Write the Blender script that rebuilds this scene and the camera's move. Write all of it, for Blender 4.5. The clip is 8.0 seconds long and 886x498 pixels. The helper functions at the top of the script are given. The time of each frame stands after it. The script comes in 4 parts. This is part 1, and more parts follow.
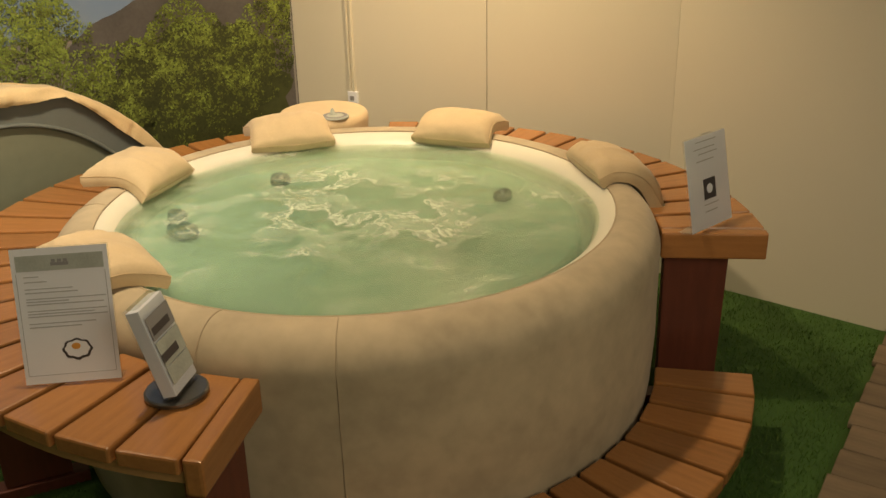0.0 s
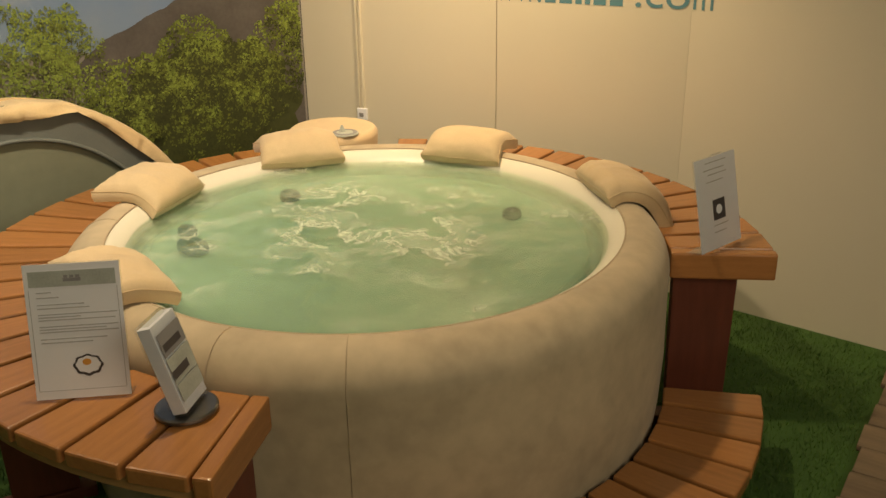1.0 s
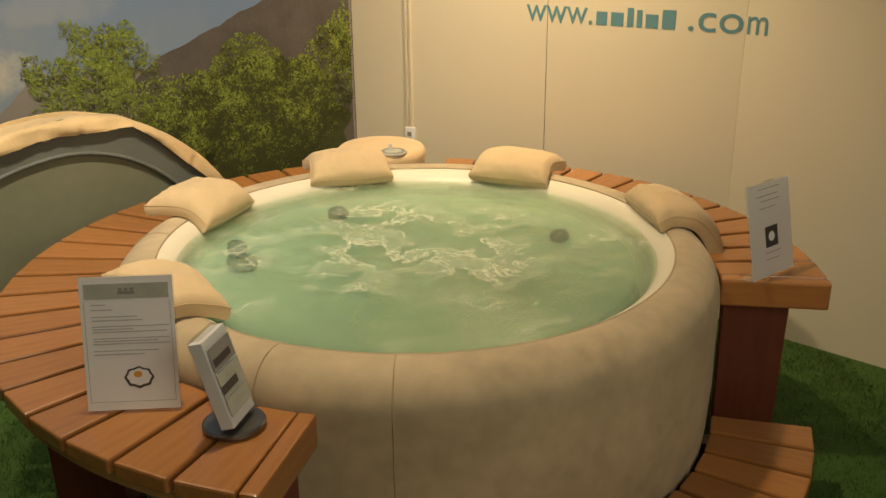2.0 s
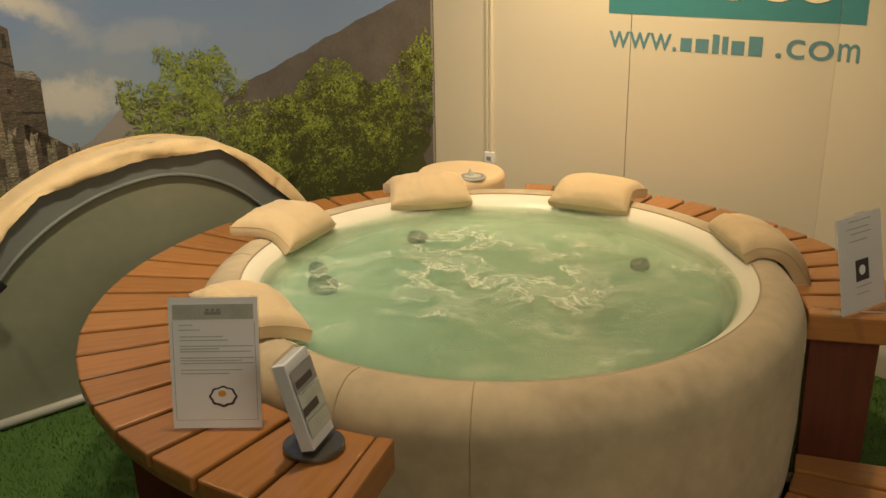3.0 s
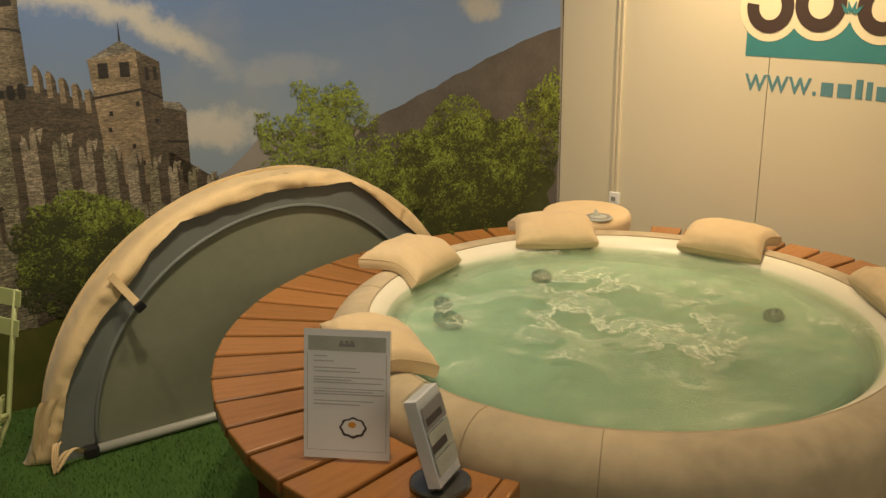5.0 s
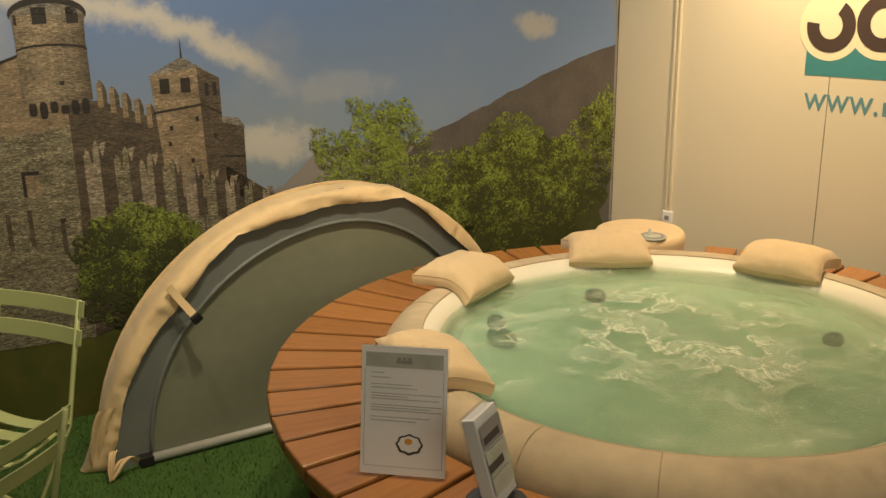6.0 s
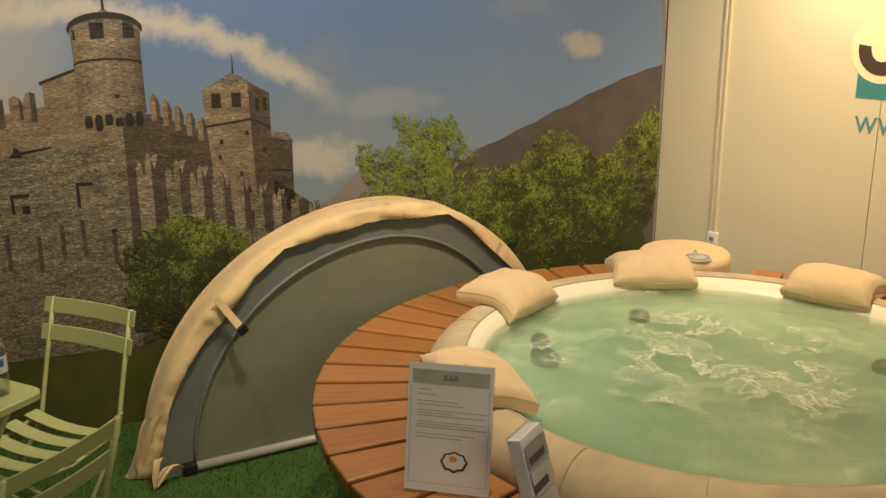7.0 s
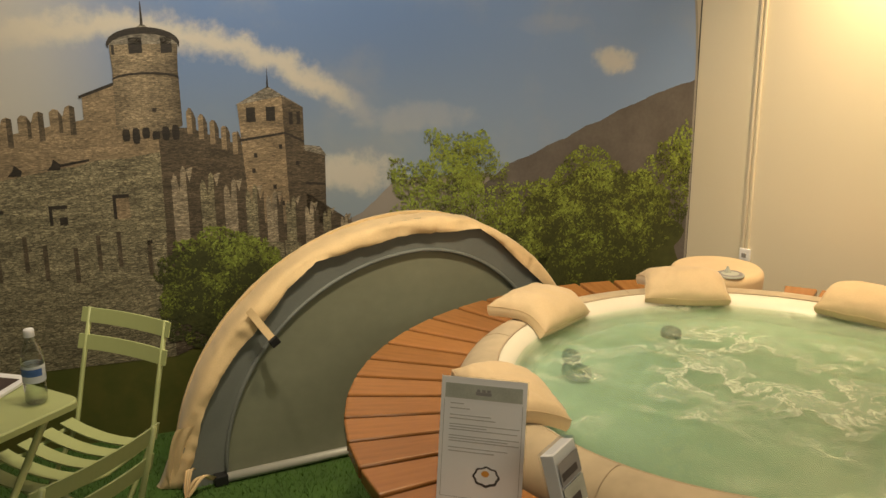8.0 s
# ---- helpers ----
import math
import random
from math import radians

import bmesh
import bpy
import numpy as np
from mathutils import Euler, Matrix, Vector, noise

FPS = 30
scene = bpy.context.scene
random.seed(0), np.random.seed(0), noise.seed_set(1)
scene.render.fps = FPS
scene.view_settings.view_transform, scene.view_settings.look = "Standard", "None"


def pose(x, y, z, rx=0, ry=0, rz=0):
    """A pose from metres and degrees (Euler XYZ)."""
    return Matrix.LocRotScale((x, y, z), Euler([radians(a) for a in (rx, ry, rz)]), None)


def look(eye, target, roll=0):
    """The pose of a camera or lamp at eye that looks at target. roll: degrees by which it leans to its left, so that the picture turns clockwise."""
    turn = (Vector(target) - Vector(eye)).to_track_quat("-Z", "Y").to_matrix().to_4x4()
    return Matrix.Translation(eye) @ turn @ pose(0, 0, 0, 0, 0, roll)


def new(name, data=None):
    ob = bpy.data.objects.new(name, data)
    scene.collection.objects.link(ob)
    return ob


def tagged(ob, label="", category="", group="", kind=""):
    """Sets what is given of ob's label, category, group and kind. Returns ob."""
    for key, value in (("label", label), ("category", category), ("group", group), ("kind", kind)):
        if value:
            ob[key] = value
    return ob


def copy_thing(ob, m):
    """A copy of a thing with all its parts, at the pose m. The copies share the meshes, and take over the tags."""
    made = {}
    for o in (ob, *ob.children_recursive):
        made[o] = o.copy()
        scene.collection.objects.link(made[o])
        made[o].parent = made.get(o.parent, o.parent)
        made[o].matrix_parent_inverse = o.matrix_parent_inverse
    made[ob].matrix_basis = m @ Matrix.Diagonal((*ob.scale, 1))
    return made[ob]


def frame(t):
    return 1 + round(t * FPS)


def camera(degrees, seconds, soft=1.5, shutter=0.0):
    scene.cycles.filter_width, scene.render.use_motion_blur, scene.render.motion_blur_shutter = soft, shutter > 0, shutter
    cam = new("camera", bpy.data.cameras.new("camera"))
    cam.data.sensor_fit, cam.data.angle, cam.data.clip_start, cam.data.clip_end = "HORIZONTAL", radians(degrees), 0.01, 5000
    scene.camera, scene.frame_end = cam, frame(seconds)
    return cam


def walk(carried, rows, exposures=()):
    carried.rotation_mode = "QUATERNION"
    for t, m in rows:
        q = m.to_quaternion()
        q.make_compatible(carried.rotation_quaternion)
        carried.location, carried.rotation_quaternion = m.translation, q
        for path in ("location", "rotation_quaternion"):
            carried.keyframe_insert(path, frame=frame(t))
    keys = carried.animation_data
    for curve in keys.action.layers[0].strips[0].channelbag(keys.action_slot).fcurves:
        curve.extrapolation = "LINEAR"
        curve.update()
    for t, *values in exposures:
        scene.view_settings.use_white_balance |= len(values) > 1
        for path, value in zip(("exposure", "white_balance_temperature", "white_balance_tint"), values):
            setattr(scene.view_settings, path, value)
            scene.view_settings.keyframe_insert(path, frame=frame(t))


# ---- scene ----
# t, x, y, z, yaw, pitch, lean
ROWS = [
    (0.0, 0.7147, -2.4998, 1.6223, 10.538, -23.020, -1.293),
    (0.5, 0.7129, -2.5014, 1.6318, 10.578, -22.623, -1.275),
    (1.0, 0.7034, -2.5027, 1.6334, 10.864, -22.101, -0.911),
    (1.5, 0.6901, -2.5011, 1.6337, 11.677, -21.558, -0.491),
    (3.0, 0.6668, -2.5063, 1.6542, 18.359, -19.567, -1.078),
    (3.5, 0.6519, -2.5080, 1.6538, 20.234, -18.909, -1.013),
    (4.0, 0.6427, -2.5100, 1.6579, 21.892, -18.329, -1.151),
    (4.5, 0.6282, -2.5123, 1.6648, 23.432, -17.853, -1.020),
    (5.0, 0.6119, -2.5246, 1.6718, 25.362, -17.423, -0.842),
    (6.5, 0.5730, -2.5509, 1.6896, 29.337, -16.057, -0.621),
    (7.0, 0.5662, -2.5644, 1.6973, 30.562, -15.622, -0.300),
    (7.5, 0.5594, -2.5772, 1.7011, 31.516, -15.155, -0.253),
    (8.0, 0.5571, -2.5802, 1.7021, 32.280, -14.772, -0.238),
]
cam = camera(51.14, 8.0, soft=1.5)
walk(cam, [(t, pose(x, y, z, 90 + p, 0, w) @ pose(0, 0, 0, 0, 0, r)) for t, x, y, z, w, p, r in ROWS],
     [(0.0, 0.0), (3.0, -0.11), (5.0, -0.18), (6.5, -0.1), (8.0, 0.0)])

# ---- light ----
world = bpy.data.worlds.new("hall_air")
scene.world = world
world.use_nodes = True
world.node_tree.nodes["Background"].inputs[0].default_value = (1.0, 0.86, 0.60, 1)
world.node_tree.nodes["Background"].inputs[1].default_value = 0.06


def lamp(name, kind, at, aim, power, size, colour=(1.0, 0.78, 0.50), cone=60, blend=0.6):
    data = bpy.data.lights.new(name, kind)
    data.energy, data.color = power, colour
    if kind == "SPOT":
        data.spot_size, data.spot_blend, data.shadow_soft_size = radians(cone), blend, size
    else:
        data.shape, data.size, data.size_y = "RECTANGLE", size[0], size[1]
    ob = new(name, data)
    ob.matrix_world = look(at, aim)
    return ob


lamp("spot_on_wall", "SPOT", (0.08, 0.98, 2.42), (0.22, 1.36, 1.75), 150, 0.05, (1.0, 0.72, 0.40), cone=120, blend=1.0)
lamp("spot_over_tub", "SPOT", (-0.38, -0.45, 2.95), (-0.05, -0.05, 0.5), 138, 0.06, cone=102, blend=0.9)
lamp("spot_on_mural", "SPOT", (-0.68, -0.92, 2.95), (-1.8, 0.45, 1.4), 172, 0.08, (1.0, 0.84, 0.62), cone=120, blend=1.0)
lamp("spot_on_table", "SPOT", (-1.5, -1.05, 2.95), (-2.0, -0.85, 0.7), 58, 0.06, (1.0, 0.82, 0.56), cone=115, blend=1.0)
# added fill with no fixture behind it: brightens shell and signs from the right
lamp("fill_light", "AREA", (2.25, -2.95, 2.35), (0.1, -0.4, 0.4), 38, (2.2, 1.4), (1.0, 0.86, 0.62))


# ---- materials ----
def mat(name, colour, rough=0.6, metal=0.0, scale=30.0, vary=0.12, bump=0.15, fine=220.0, island=0.0, obj=0.0, coord="Object", stretch=(1, 1, 1), sheen=0.0, spec=0.5):
    m = bpy.data.materials.new(name)
    m.use_nodes = True
    nt = m.node_tree
    b = nt.nodes["Principled BSDF"]
    b.inputs["Roughness"].default_value, b.inputs["Metallic"].default_value = rough, metal
    b.inputs["Specular IOR Level"].default_value = spec
    if sheen:
        b.inputs["Sheen Weight"].default_value = sheen
    tc = nt.nodes.new("ShaderNodeTexCoord")
    mp = nt.nodes.new("ShaderNodeMapping")
    mp.inputs["Scale"].default_value = stretch
    nt.links.new(tc.outputs[coord], mp.inputs[0])
    big = nt.nodes.new("ShaderNodeTexNoise")
    big.inputs["Scale"].default_value, big.inputs["Detail"].default_value = scale, 5
    nt.links.new(mp.outputs[0], big.inputs[0])
    small = nt.nodes.new("ShaderNodeTexNoise")
    small.inputs["Scale"].default_value, small.inputs["Detail"].default_value = fine, 3
    nt.links.new(mp.outputs[0], small.inputs[0])
    value = big.outputs[0]

    def math(op, a, c):
        n = nt.nodes.new("ShaderNodeMath")
        n.operation = op
        for i, v in ((0, a), (1, c)):
            if isinstance(v, (int, float)):
                n.inputs[i].default_value = v
            else:
                nt.links.new(v, n.inputs[i])
        return n.outputs[0]
    # brightness factor: coarse and fine noise, plus a step from piece to piece
    f = math("ADD", math("MULTIPLY", math("SUBTRACT", big.outputs[0], 0.5), 2.6 * vary), math("MULTIPLY", math("SUBTRACT", small.outputs[0], 0.5), 1.2 * vary))
    if island:
        g = nt.nodes.new("ShaderNodeNewGeometry")
        f = math("ADD", f, math("MULTIPLY", math("SUBTRACT", g.outputs["Random Per Island"], 0.5), island))
    if obj:
        g = nt.nodes.new("ShaderNodeObjectInfo")
        f = math("ADD", f, math("MULTIPLY", math("SUBTRACT", g.outputs["Random"], 0.5), obj))
    f = math("ADD", f, 1.0)
    mul = nt.nodes.new("ShaderNodeVectorMath")
    mul.operation = "SCALE"
    mul.inputs[0].default_value = colour
    nt.links.new(f, mul.inputs["Scale"])
    nt.links.new(mul.outputs[0], b.inputs["Base Color"])
    if bump:
        bn = nt.nodes.new("ShaderNodeBump")
        bn.inputs["Strength"].default_value, bn.inputs["Distance"].default_value = bump, 0.004
        nt.links.new(math("ADD", big.outputs[0], math("MULTIPLY", small.outputs[0], 0.5)), bn.inputs["Height"])
        nt.links.new(bn.outputs[0], b.inputs["Normal"])
    return m


VINYL = mat("suede_vinyl", (0.450, 0.362, 0.234), 0.75, scale=4.5, vary=0.30, bump=0.10, fine=22, sheen=0.15)
CUSHION = mat("cushion_suede", (0.62, 0.47, 0.275), 0.8, scale=9, vary=0.10, bump=0.15, fine=160, sheen=0.2)
LINER = mat("liner", (0.74, 0.70, 0.57), 0.35, scale=5, vary=0.05, bump=0.02)
PIPING = mat("cushion_piping", (0.55, 0.41, 0.235), 0.8, scale=20, vary=0.1)
SEAM = mat("seam", (0.26, 0.19, 0.11), 0.8, scale=20, vary=0.1)
STITCH = mat("stitched_seam", (0.43, 0.34, 0.225), 0.8, scale=20, vary=0.1)
PLANK = mat("oiled_plank", (0.335, 0.147, 0.046), 0.24, scale=6, vary=0.22, bump=0.12, fine=60, obj=0.35, coord="Object", stretch=(1, 9, 9))
FASCIA = mat("bench_edge", (0.42, 0.23, 0.09), 0.5, scale=8, vary=0.2, obj=0.1)
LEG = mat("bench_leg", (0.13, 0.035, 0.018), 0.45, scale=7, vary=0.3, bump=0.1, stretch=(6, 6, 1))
WALL = mat("painted_wall", (0.64, 0.585, 0.45), 0.7, scale=1.5, vary=0.04, bump=0.03)
HALL = mat("hall_wall", (0.42, 0.38, 0.31), 0.8, scale=1.0, vary=0.1)
GREY = mat("cover_grey_fabric", (0.20, 0.212, 0.148), 0.6, scale=2.6, vary=0.18, bump=0.35, fine=18, stretch=(1, 1, 1.3))
DARKGREY = mat("cover_dark_fabric", (0.150, 0.165, 0.150), 0.6, scale=6, vary=0.15, bump=0.2)
SKIRT = mat("cover_skirt", (0.67, 0.50, 0.27), 0.8, scale=8, vary=0.22, bump=0.2, sheen=0.2)
BLACK = mat("black_plastic", (0.015, 0.015, 0.015), 0.4, vary=0.05)
METAL = mat("brushed_metal", (0.16, 0.16, 0.155), 0.3, 0.9, scale=30, vary=0.1)
PIPE = mat("pale_pipe", (0.45, 0.45, 0.40), 0.4, 0.2, vary=0.06)
PAPER = mat("paper", (0.80, 0.80, 0.82), 0.6, scale=4, vary=0.03, bump=0.0)
TEXTINK = mat("faint_text", (0.42, 0.41, 0.40), 0.7, vary=0.05, bump=0)
INK = mat("grey_ink", (0.25, 0.24, 0.24), 0.7, vary=0.05, bump=0)
DARKINK = mat("dark_ink", (0.06, 0.05, 0.05), 0.7, vary=0.05, bump=0)
BAND = mat("printed_band", (0.40, 0.42, 0.37), 0.7, scale=14, vary=0.3, bump=0)
TEAL = mat("teal_print", (0.045, 0.22, 0.25), 0.6, vary=0.05, bump=0)
BLUEINK = mat("blue_print", (0.10, 0.24, 0.29), 0.6, vary=0.05, bump=0)
BROWNINK = mat("brown_print", (0.055, 0.035, 0.03), 0.6, vary=0.05, bump=0)
CREAMINK = mat("cream_print", (0.78, 0.70, 0.50), 0.6, vary=0.03, bump=0)
ORANGE = mat("orange_print", (0.65, 0.30, 0.05), 0.6, vary=0.1, bump=0)
CHAIR = mat("green_lacquer", (0.42, 0.47, 0.21), 0.4, scale=12, vary=0.06, bump=0.02)
TURF = mat("turf_base", (0.042, 0.098, 0.014), 0.9, scale=4, vary=0.35, bump=0.5, fine=300)
BLADE = mat("turf_blade", (0.056, 0.122, 0.014), 0.6, scale=2.5, vary=0.35, bump=0, island=0.45)
DECK = mat("weathered_deck", (0.165, 0.118, 0.072), 0.7, scale=5, vary=0.5, bump=0.3, obj=0.4, stretch=(1, 6, 6))
LABEL = mat("bottle_label", (0.6, 0.65, 0.72), 0.5, vary=0.05, bump=0)
BLUEPIC = mat("blue_picture", (0.06, 0.14, 0.38), 0.5, scale=40, vary=0.4, bump=0)
JET = mat("dark_jet", (0.012, 0.014, 0.014), 0.4, vary=0.1)


def clear(name, tint=(1, 1, 1), rough=0.02, grazing=3.5):
    m = bpy.data.materials.new(name)
    m.use_nodes = True
    nt = m.node_tree
    out = nt.nodes["Material Output"]
    nt.nodes.remove(nt.nodes["Principled BSDF"])
    tr, gl, mix = nt.nodes.new("ShaderNodeBsdfTransparent"), nt.nodes.new("ShaderNodeBsdfGlossy"), nt.nodes.new("ShaderNodeMixShader")
    lw = nt.nodes.new("ShaderNodeLayerWeight")
    fr = nt.nodes.new("ShaderNodeMath")
    fr.operation, fr.inputs[1].default_value = "POWER", grazing
    nt.links.new(lw.outputs["Facing"], fr.inputs[0])
    tr.inputs[0].default_value = (*tint, 1)
    gl.inputs["Roughness"].default_value = rough
    nt.links.new(fr.outputs[0], mix.inputs[0])
    nt.links.new(tr.outputs[0], mix.inputs[1])
    nt.links.new(gl.outputs[0], mix.inputs[2])
    nt.links.new(mix.outputs[0], out.inputs[0])
    return m


THIN = bpy.data.materials.new("thin_paper")
THIN.use_nodes = True
_nt = THIN.node_tree
_lucent = _nt.nodes.new("ShaderNodeBsdfTranslucent")
_lucent.inputs[0].default_value = (0.86, 0.88, 0.92, 1)
_nt.nodes["Principled BSDF"].inputs["Base Color"].default_value = (0.84, 0.86, 0.89, 1)
_mix = _nt.nodes.new("ShaderNodeMixShader")
_mix.inputs[0].default_value = 0.6
_nt.links.new(_nt.nodes["Principled BSDF"].outputs[0], _mix.inputs[1])
_nt.links.new(_lucent.outputs[0], _mix.inputs[2])
_nt.links.new(_mix.outputs[0], _nt.nodes["Material Output"].inputs[0])
ACRYLIC = clear("acrylic", (0.93, 0.94, 0.95), 0.05)
BOTTLE = clear("clear_plastic", (0.93, 0.95, 0.94), 0.06, 1.5)


def node(nt, kind, **inputs):
    n = nt.nodes.new(kind)
    for k, v in inputs.items():
        n.inputs[k].default_value = v
    return n


def water_material():
    m = bpy.data.materials.new("bubbling_water")
    m.use_nodes = True
    nt = m.node_tree
    b = nt.nodes["Principled BSDF"]
    out = nt.nodes["Material Output"]
    tc = nt.nodes.new("ShaderNodeTexCoord")

    def math(op, a, c=0.0):
        n = nt.nodes.new("ShaderNodeMath")
        n.operation = op
        for i, v in ((0, a), (1, c)):
            if isinstance(v, (int, float)):
                n.inputs[i].default_value = v
            else:
                nt.links.new(v, n.inputs[i])
        return n.outputs[0]

    def soft(v, lo, hi):
        n = node(nt, "ShaderNodeMapRange")
        n.interpolation_type = "SMOOTHSTEP"
        nt.links.new(v, n.inputs[0])
        n.inputs[1].default_value, n.inputs[2].default_value = lo, hi
        return n.outputs[0]
    warp = node(nt, "ShaderNodeTexNoise", Scale=4.5, Detail=4.0)
    nt.links.new(tc.outputs["Object"], warp.inputs[0])
    add = nt.nodes.new("ShaderNodeVectorMath")
    add.operation = "MULTIPLY_ADD"
    nt.links.new(warp.outputs["Color"], add.inputs[0])
    add.inputs[1].default_value = (0.24, 0.24, 0.0)
    nt.links.new(tc.outputs["Object"], add.inputs[2])
    # torn foam lines
    lines = node(nt, "ShaderNodeTexNoise", Scale=8.0, Detail=6.0, Roughness=0.60)
    nt.links.new(add.outputs[0], lines.inputs[0])
    thin = soft(math("ABSOLUTE", math("SUBTRACT", lines.outputs[0], 0.52)), 0.062, 0.0)
    patch = node(nt, "ShaderNodeTexNoise", Scale=3.4, Detail=4.0)
    nt.links.new(tc.outputs["Object"], patch.inputs[0])
    sep = nt.nodes.new("ShaderNodeSeparateXYZ")
    nt.links.new(tc.outputs["Object"], sep.inputs[0])
    # foam gathers where the jets push up, away from the calm edge
    x, y = math("ADD", sep.outputs[0], 0.02), math("SUBTRACT", sep.outputs[1], 0.12)
    churn = soft(math("SQRT", math("ADD", math("MULTIPLY", x, x), math("MULTIPLY", math("MULTIPLY", y, y), 1.5))), 0.72, 0.25)
    where = soft(math("ADD", patch.outputs[0], math("MULTIPLY", churn, 0.16)), 0.46, 0.78)
    thin = math("MULTIPLY", thin, 0.8)
    veil = math("MULTIPLY", soft(lines.outputs[0], 0.47, 0.70), 0.55)
    foam = math("MULTIPLY", math("MAXIMUM", thin, veil), where)
    # fine froth specks
    speck = node(nt, "ShaderNodeTexNoise", Scale=60.0, Detail=3.0)
    nt.links.new(add.outputs[0], speck.inputs[0])
    foam = math("MULTIPLY", foam, math("MULTIPLY", speck.outputs[0], 1.4))
    b.inputs["Base Color"].default_value = (0.82, 0.85, 0.68, 1)
    b.inputs["Roughness"].default_value = 0.5
    clearw = node(nt, "ShaderNodeBsdfTransparent", Color=(0.90, 0.97, 0.92, 1))
    gloss = node(nt, "ShaderNodeBsdfGlossy", Roughness=0.04)
    fres = node(nt, "ShaderNodeFresnel", IOR=1.33)
    rip = node(nt, "ShaderNodeTexNoise", Scale=24.0, Detail=4.0)
    nt.links.new(add.outputs[0], rip.inputs[0])
    bump = node(nt, "ShaderNodeBump", Strength=0.55, Distance=0.006)
    nt.links.new(rip.outputs[0], bump.inputs["Height"])
    nt.links.new(bump.outputs[0], gloss.inputs["Normal"])
    nt.links.new(bump.outputs[0], fres.inputs["Normal"])
    skin = nt.nodes.new("ShaderNodeMixShader")
    nt.links.new(fres.outputs[0], skin.inputs[0])
    nt.links.new(clearw.outputs[0], skin.inputs[1])
    nt.links.new(gloss.outputs[0], skin.inputs[2])
    blend = nt.nodes.new("ShaderNodeMixShader")
    nt.links.new(foam, blend.inputs[0])
    nt.links.new(skin.outputs[0], blend.inputs[1])
    nt.links.new(b.outputs[0], blend.inputs[2])
    nt.links.new(blend.outputs[0], out.inputs[0])
    return m


def cloudy_material(name, thin, dense):
    m = bpy.data.materials.new(name)
    m.use_nodes = True
    nt = m.node_tree
    b = nt.nodes["Principled BSDF"]
    b.inputs["Base Color"].default_value = (0.585, 0.735, 0.55, 1)
    b.inputs["Roughness"].default_value, b.inputs["Specular IOR Level"].default_value = 1.0, 0.0
    tc = nt.nodes.new("ShaderNodeTexCoord")
    n = node(nt, "ShaderNodeTexNoise", Scale=4.0, Detail=4.0)
    nt.links.new(tc.outputs["Object"], n.inputs[0])
    mr = node(nt, "ShaderNodeMapRange")
    nt.links.new(n.outputs[0], mr.inputs[0])
    mr.inputs[1].default_value, mr.inputs[2].default_value, mr.inputs[3].default_value, mr.inputs[4].default_value = 0.3, 0.7, thin, dense
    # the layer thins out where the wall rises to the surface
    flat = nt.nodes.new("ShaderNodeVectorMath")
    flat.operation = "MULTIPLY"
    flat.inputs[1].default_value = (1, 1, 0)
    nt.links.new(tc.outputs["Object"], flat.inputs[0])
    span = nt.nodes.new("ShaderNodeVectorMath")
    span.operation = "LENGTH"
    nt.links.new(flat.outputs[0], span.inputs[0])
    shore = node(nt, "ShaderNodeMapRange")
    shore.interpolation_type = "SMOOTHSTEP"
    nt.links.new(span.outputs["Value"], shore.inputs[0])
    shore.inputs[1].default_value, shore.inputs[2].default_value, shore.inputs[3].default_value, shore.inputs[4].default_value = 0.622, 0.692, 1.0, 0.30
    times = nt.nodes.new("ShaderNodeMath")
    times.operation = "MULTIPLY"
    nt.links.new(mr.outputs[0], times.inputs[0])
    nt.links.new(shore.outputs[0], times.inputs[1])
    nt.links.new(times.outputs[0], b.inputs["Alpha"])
    return m


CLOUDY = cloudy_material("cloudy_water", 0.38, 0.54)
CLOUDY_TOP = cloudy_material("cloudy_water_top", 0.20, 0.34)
WATER = water_material()


# ---- mesh helpers ----
def mesh_of(bm, material, name, smooth=True):
    me = bpy.data.meshes.new(name)
    bmesh.ops.recalc_face_normals(bm, faces=bm.faces)
    bm.to_mesh(me)
    bm.free()
    for mt in material if isinstance(material, (list, tuple)) else [material]:
        me.materials.append(mt)
    if smooth:
        for p in me.polygons:
            p.use_smooth = True
    return me


def part(name, bm, material, parent=None, label="", m=None, smooth=False):
    ob = new(name, mesh_of(bm, material, name, smooth))
    if parent is not None:
        ob.parent = parent
    if m is not None:
        ob.matrix_basis = m
    if label:
        ob["label"] = label
    return ob


def thing(name, label, category, m=None, group="", kind=""):
    ob = new(name)
    ob.empty_display_size = 0.05
    if m is not None:
        ob.matrix_basis = m
    return tagged(ob, label, category, group, kind)


def box(sx, sy, sz, at=(0, 0, 0), bevel=0.0, bm=None, turn=None, seg=2):
    own = bmesh.new()
    bmesh.ops.create_cube(own, size=1.0)
    bmesh.ops.scale(own, vec=(sx, sy, sz), verts=own.verts)
    if bevel:
        bmesh.ops.bevel(own, geom=own.edges[:], offset=bevel, segments=seg, affect="EDGES", profile=0.6)
    if turn is not None:
        bmesh.ops.transform(own, matrix=turn, verts=own.verts)
    bmesh.ops.translate(own, vec=at, verts=own.verts)
    return joined(bm, own)


def joined(bm, own):
    if bm is None:
        return own
    table = {v: bm.verts.new(v.co) for v in own.verts}
    for f in own.faces:
        nf = bm.faces.new([table[v] for v in f.verts])
        nf.material_index = f.material_index
    own.free()
    return bm


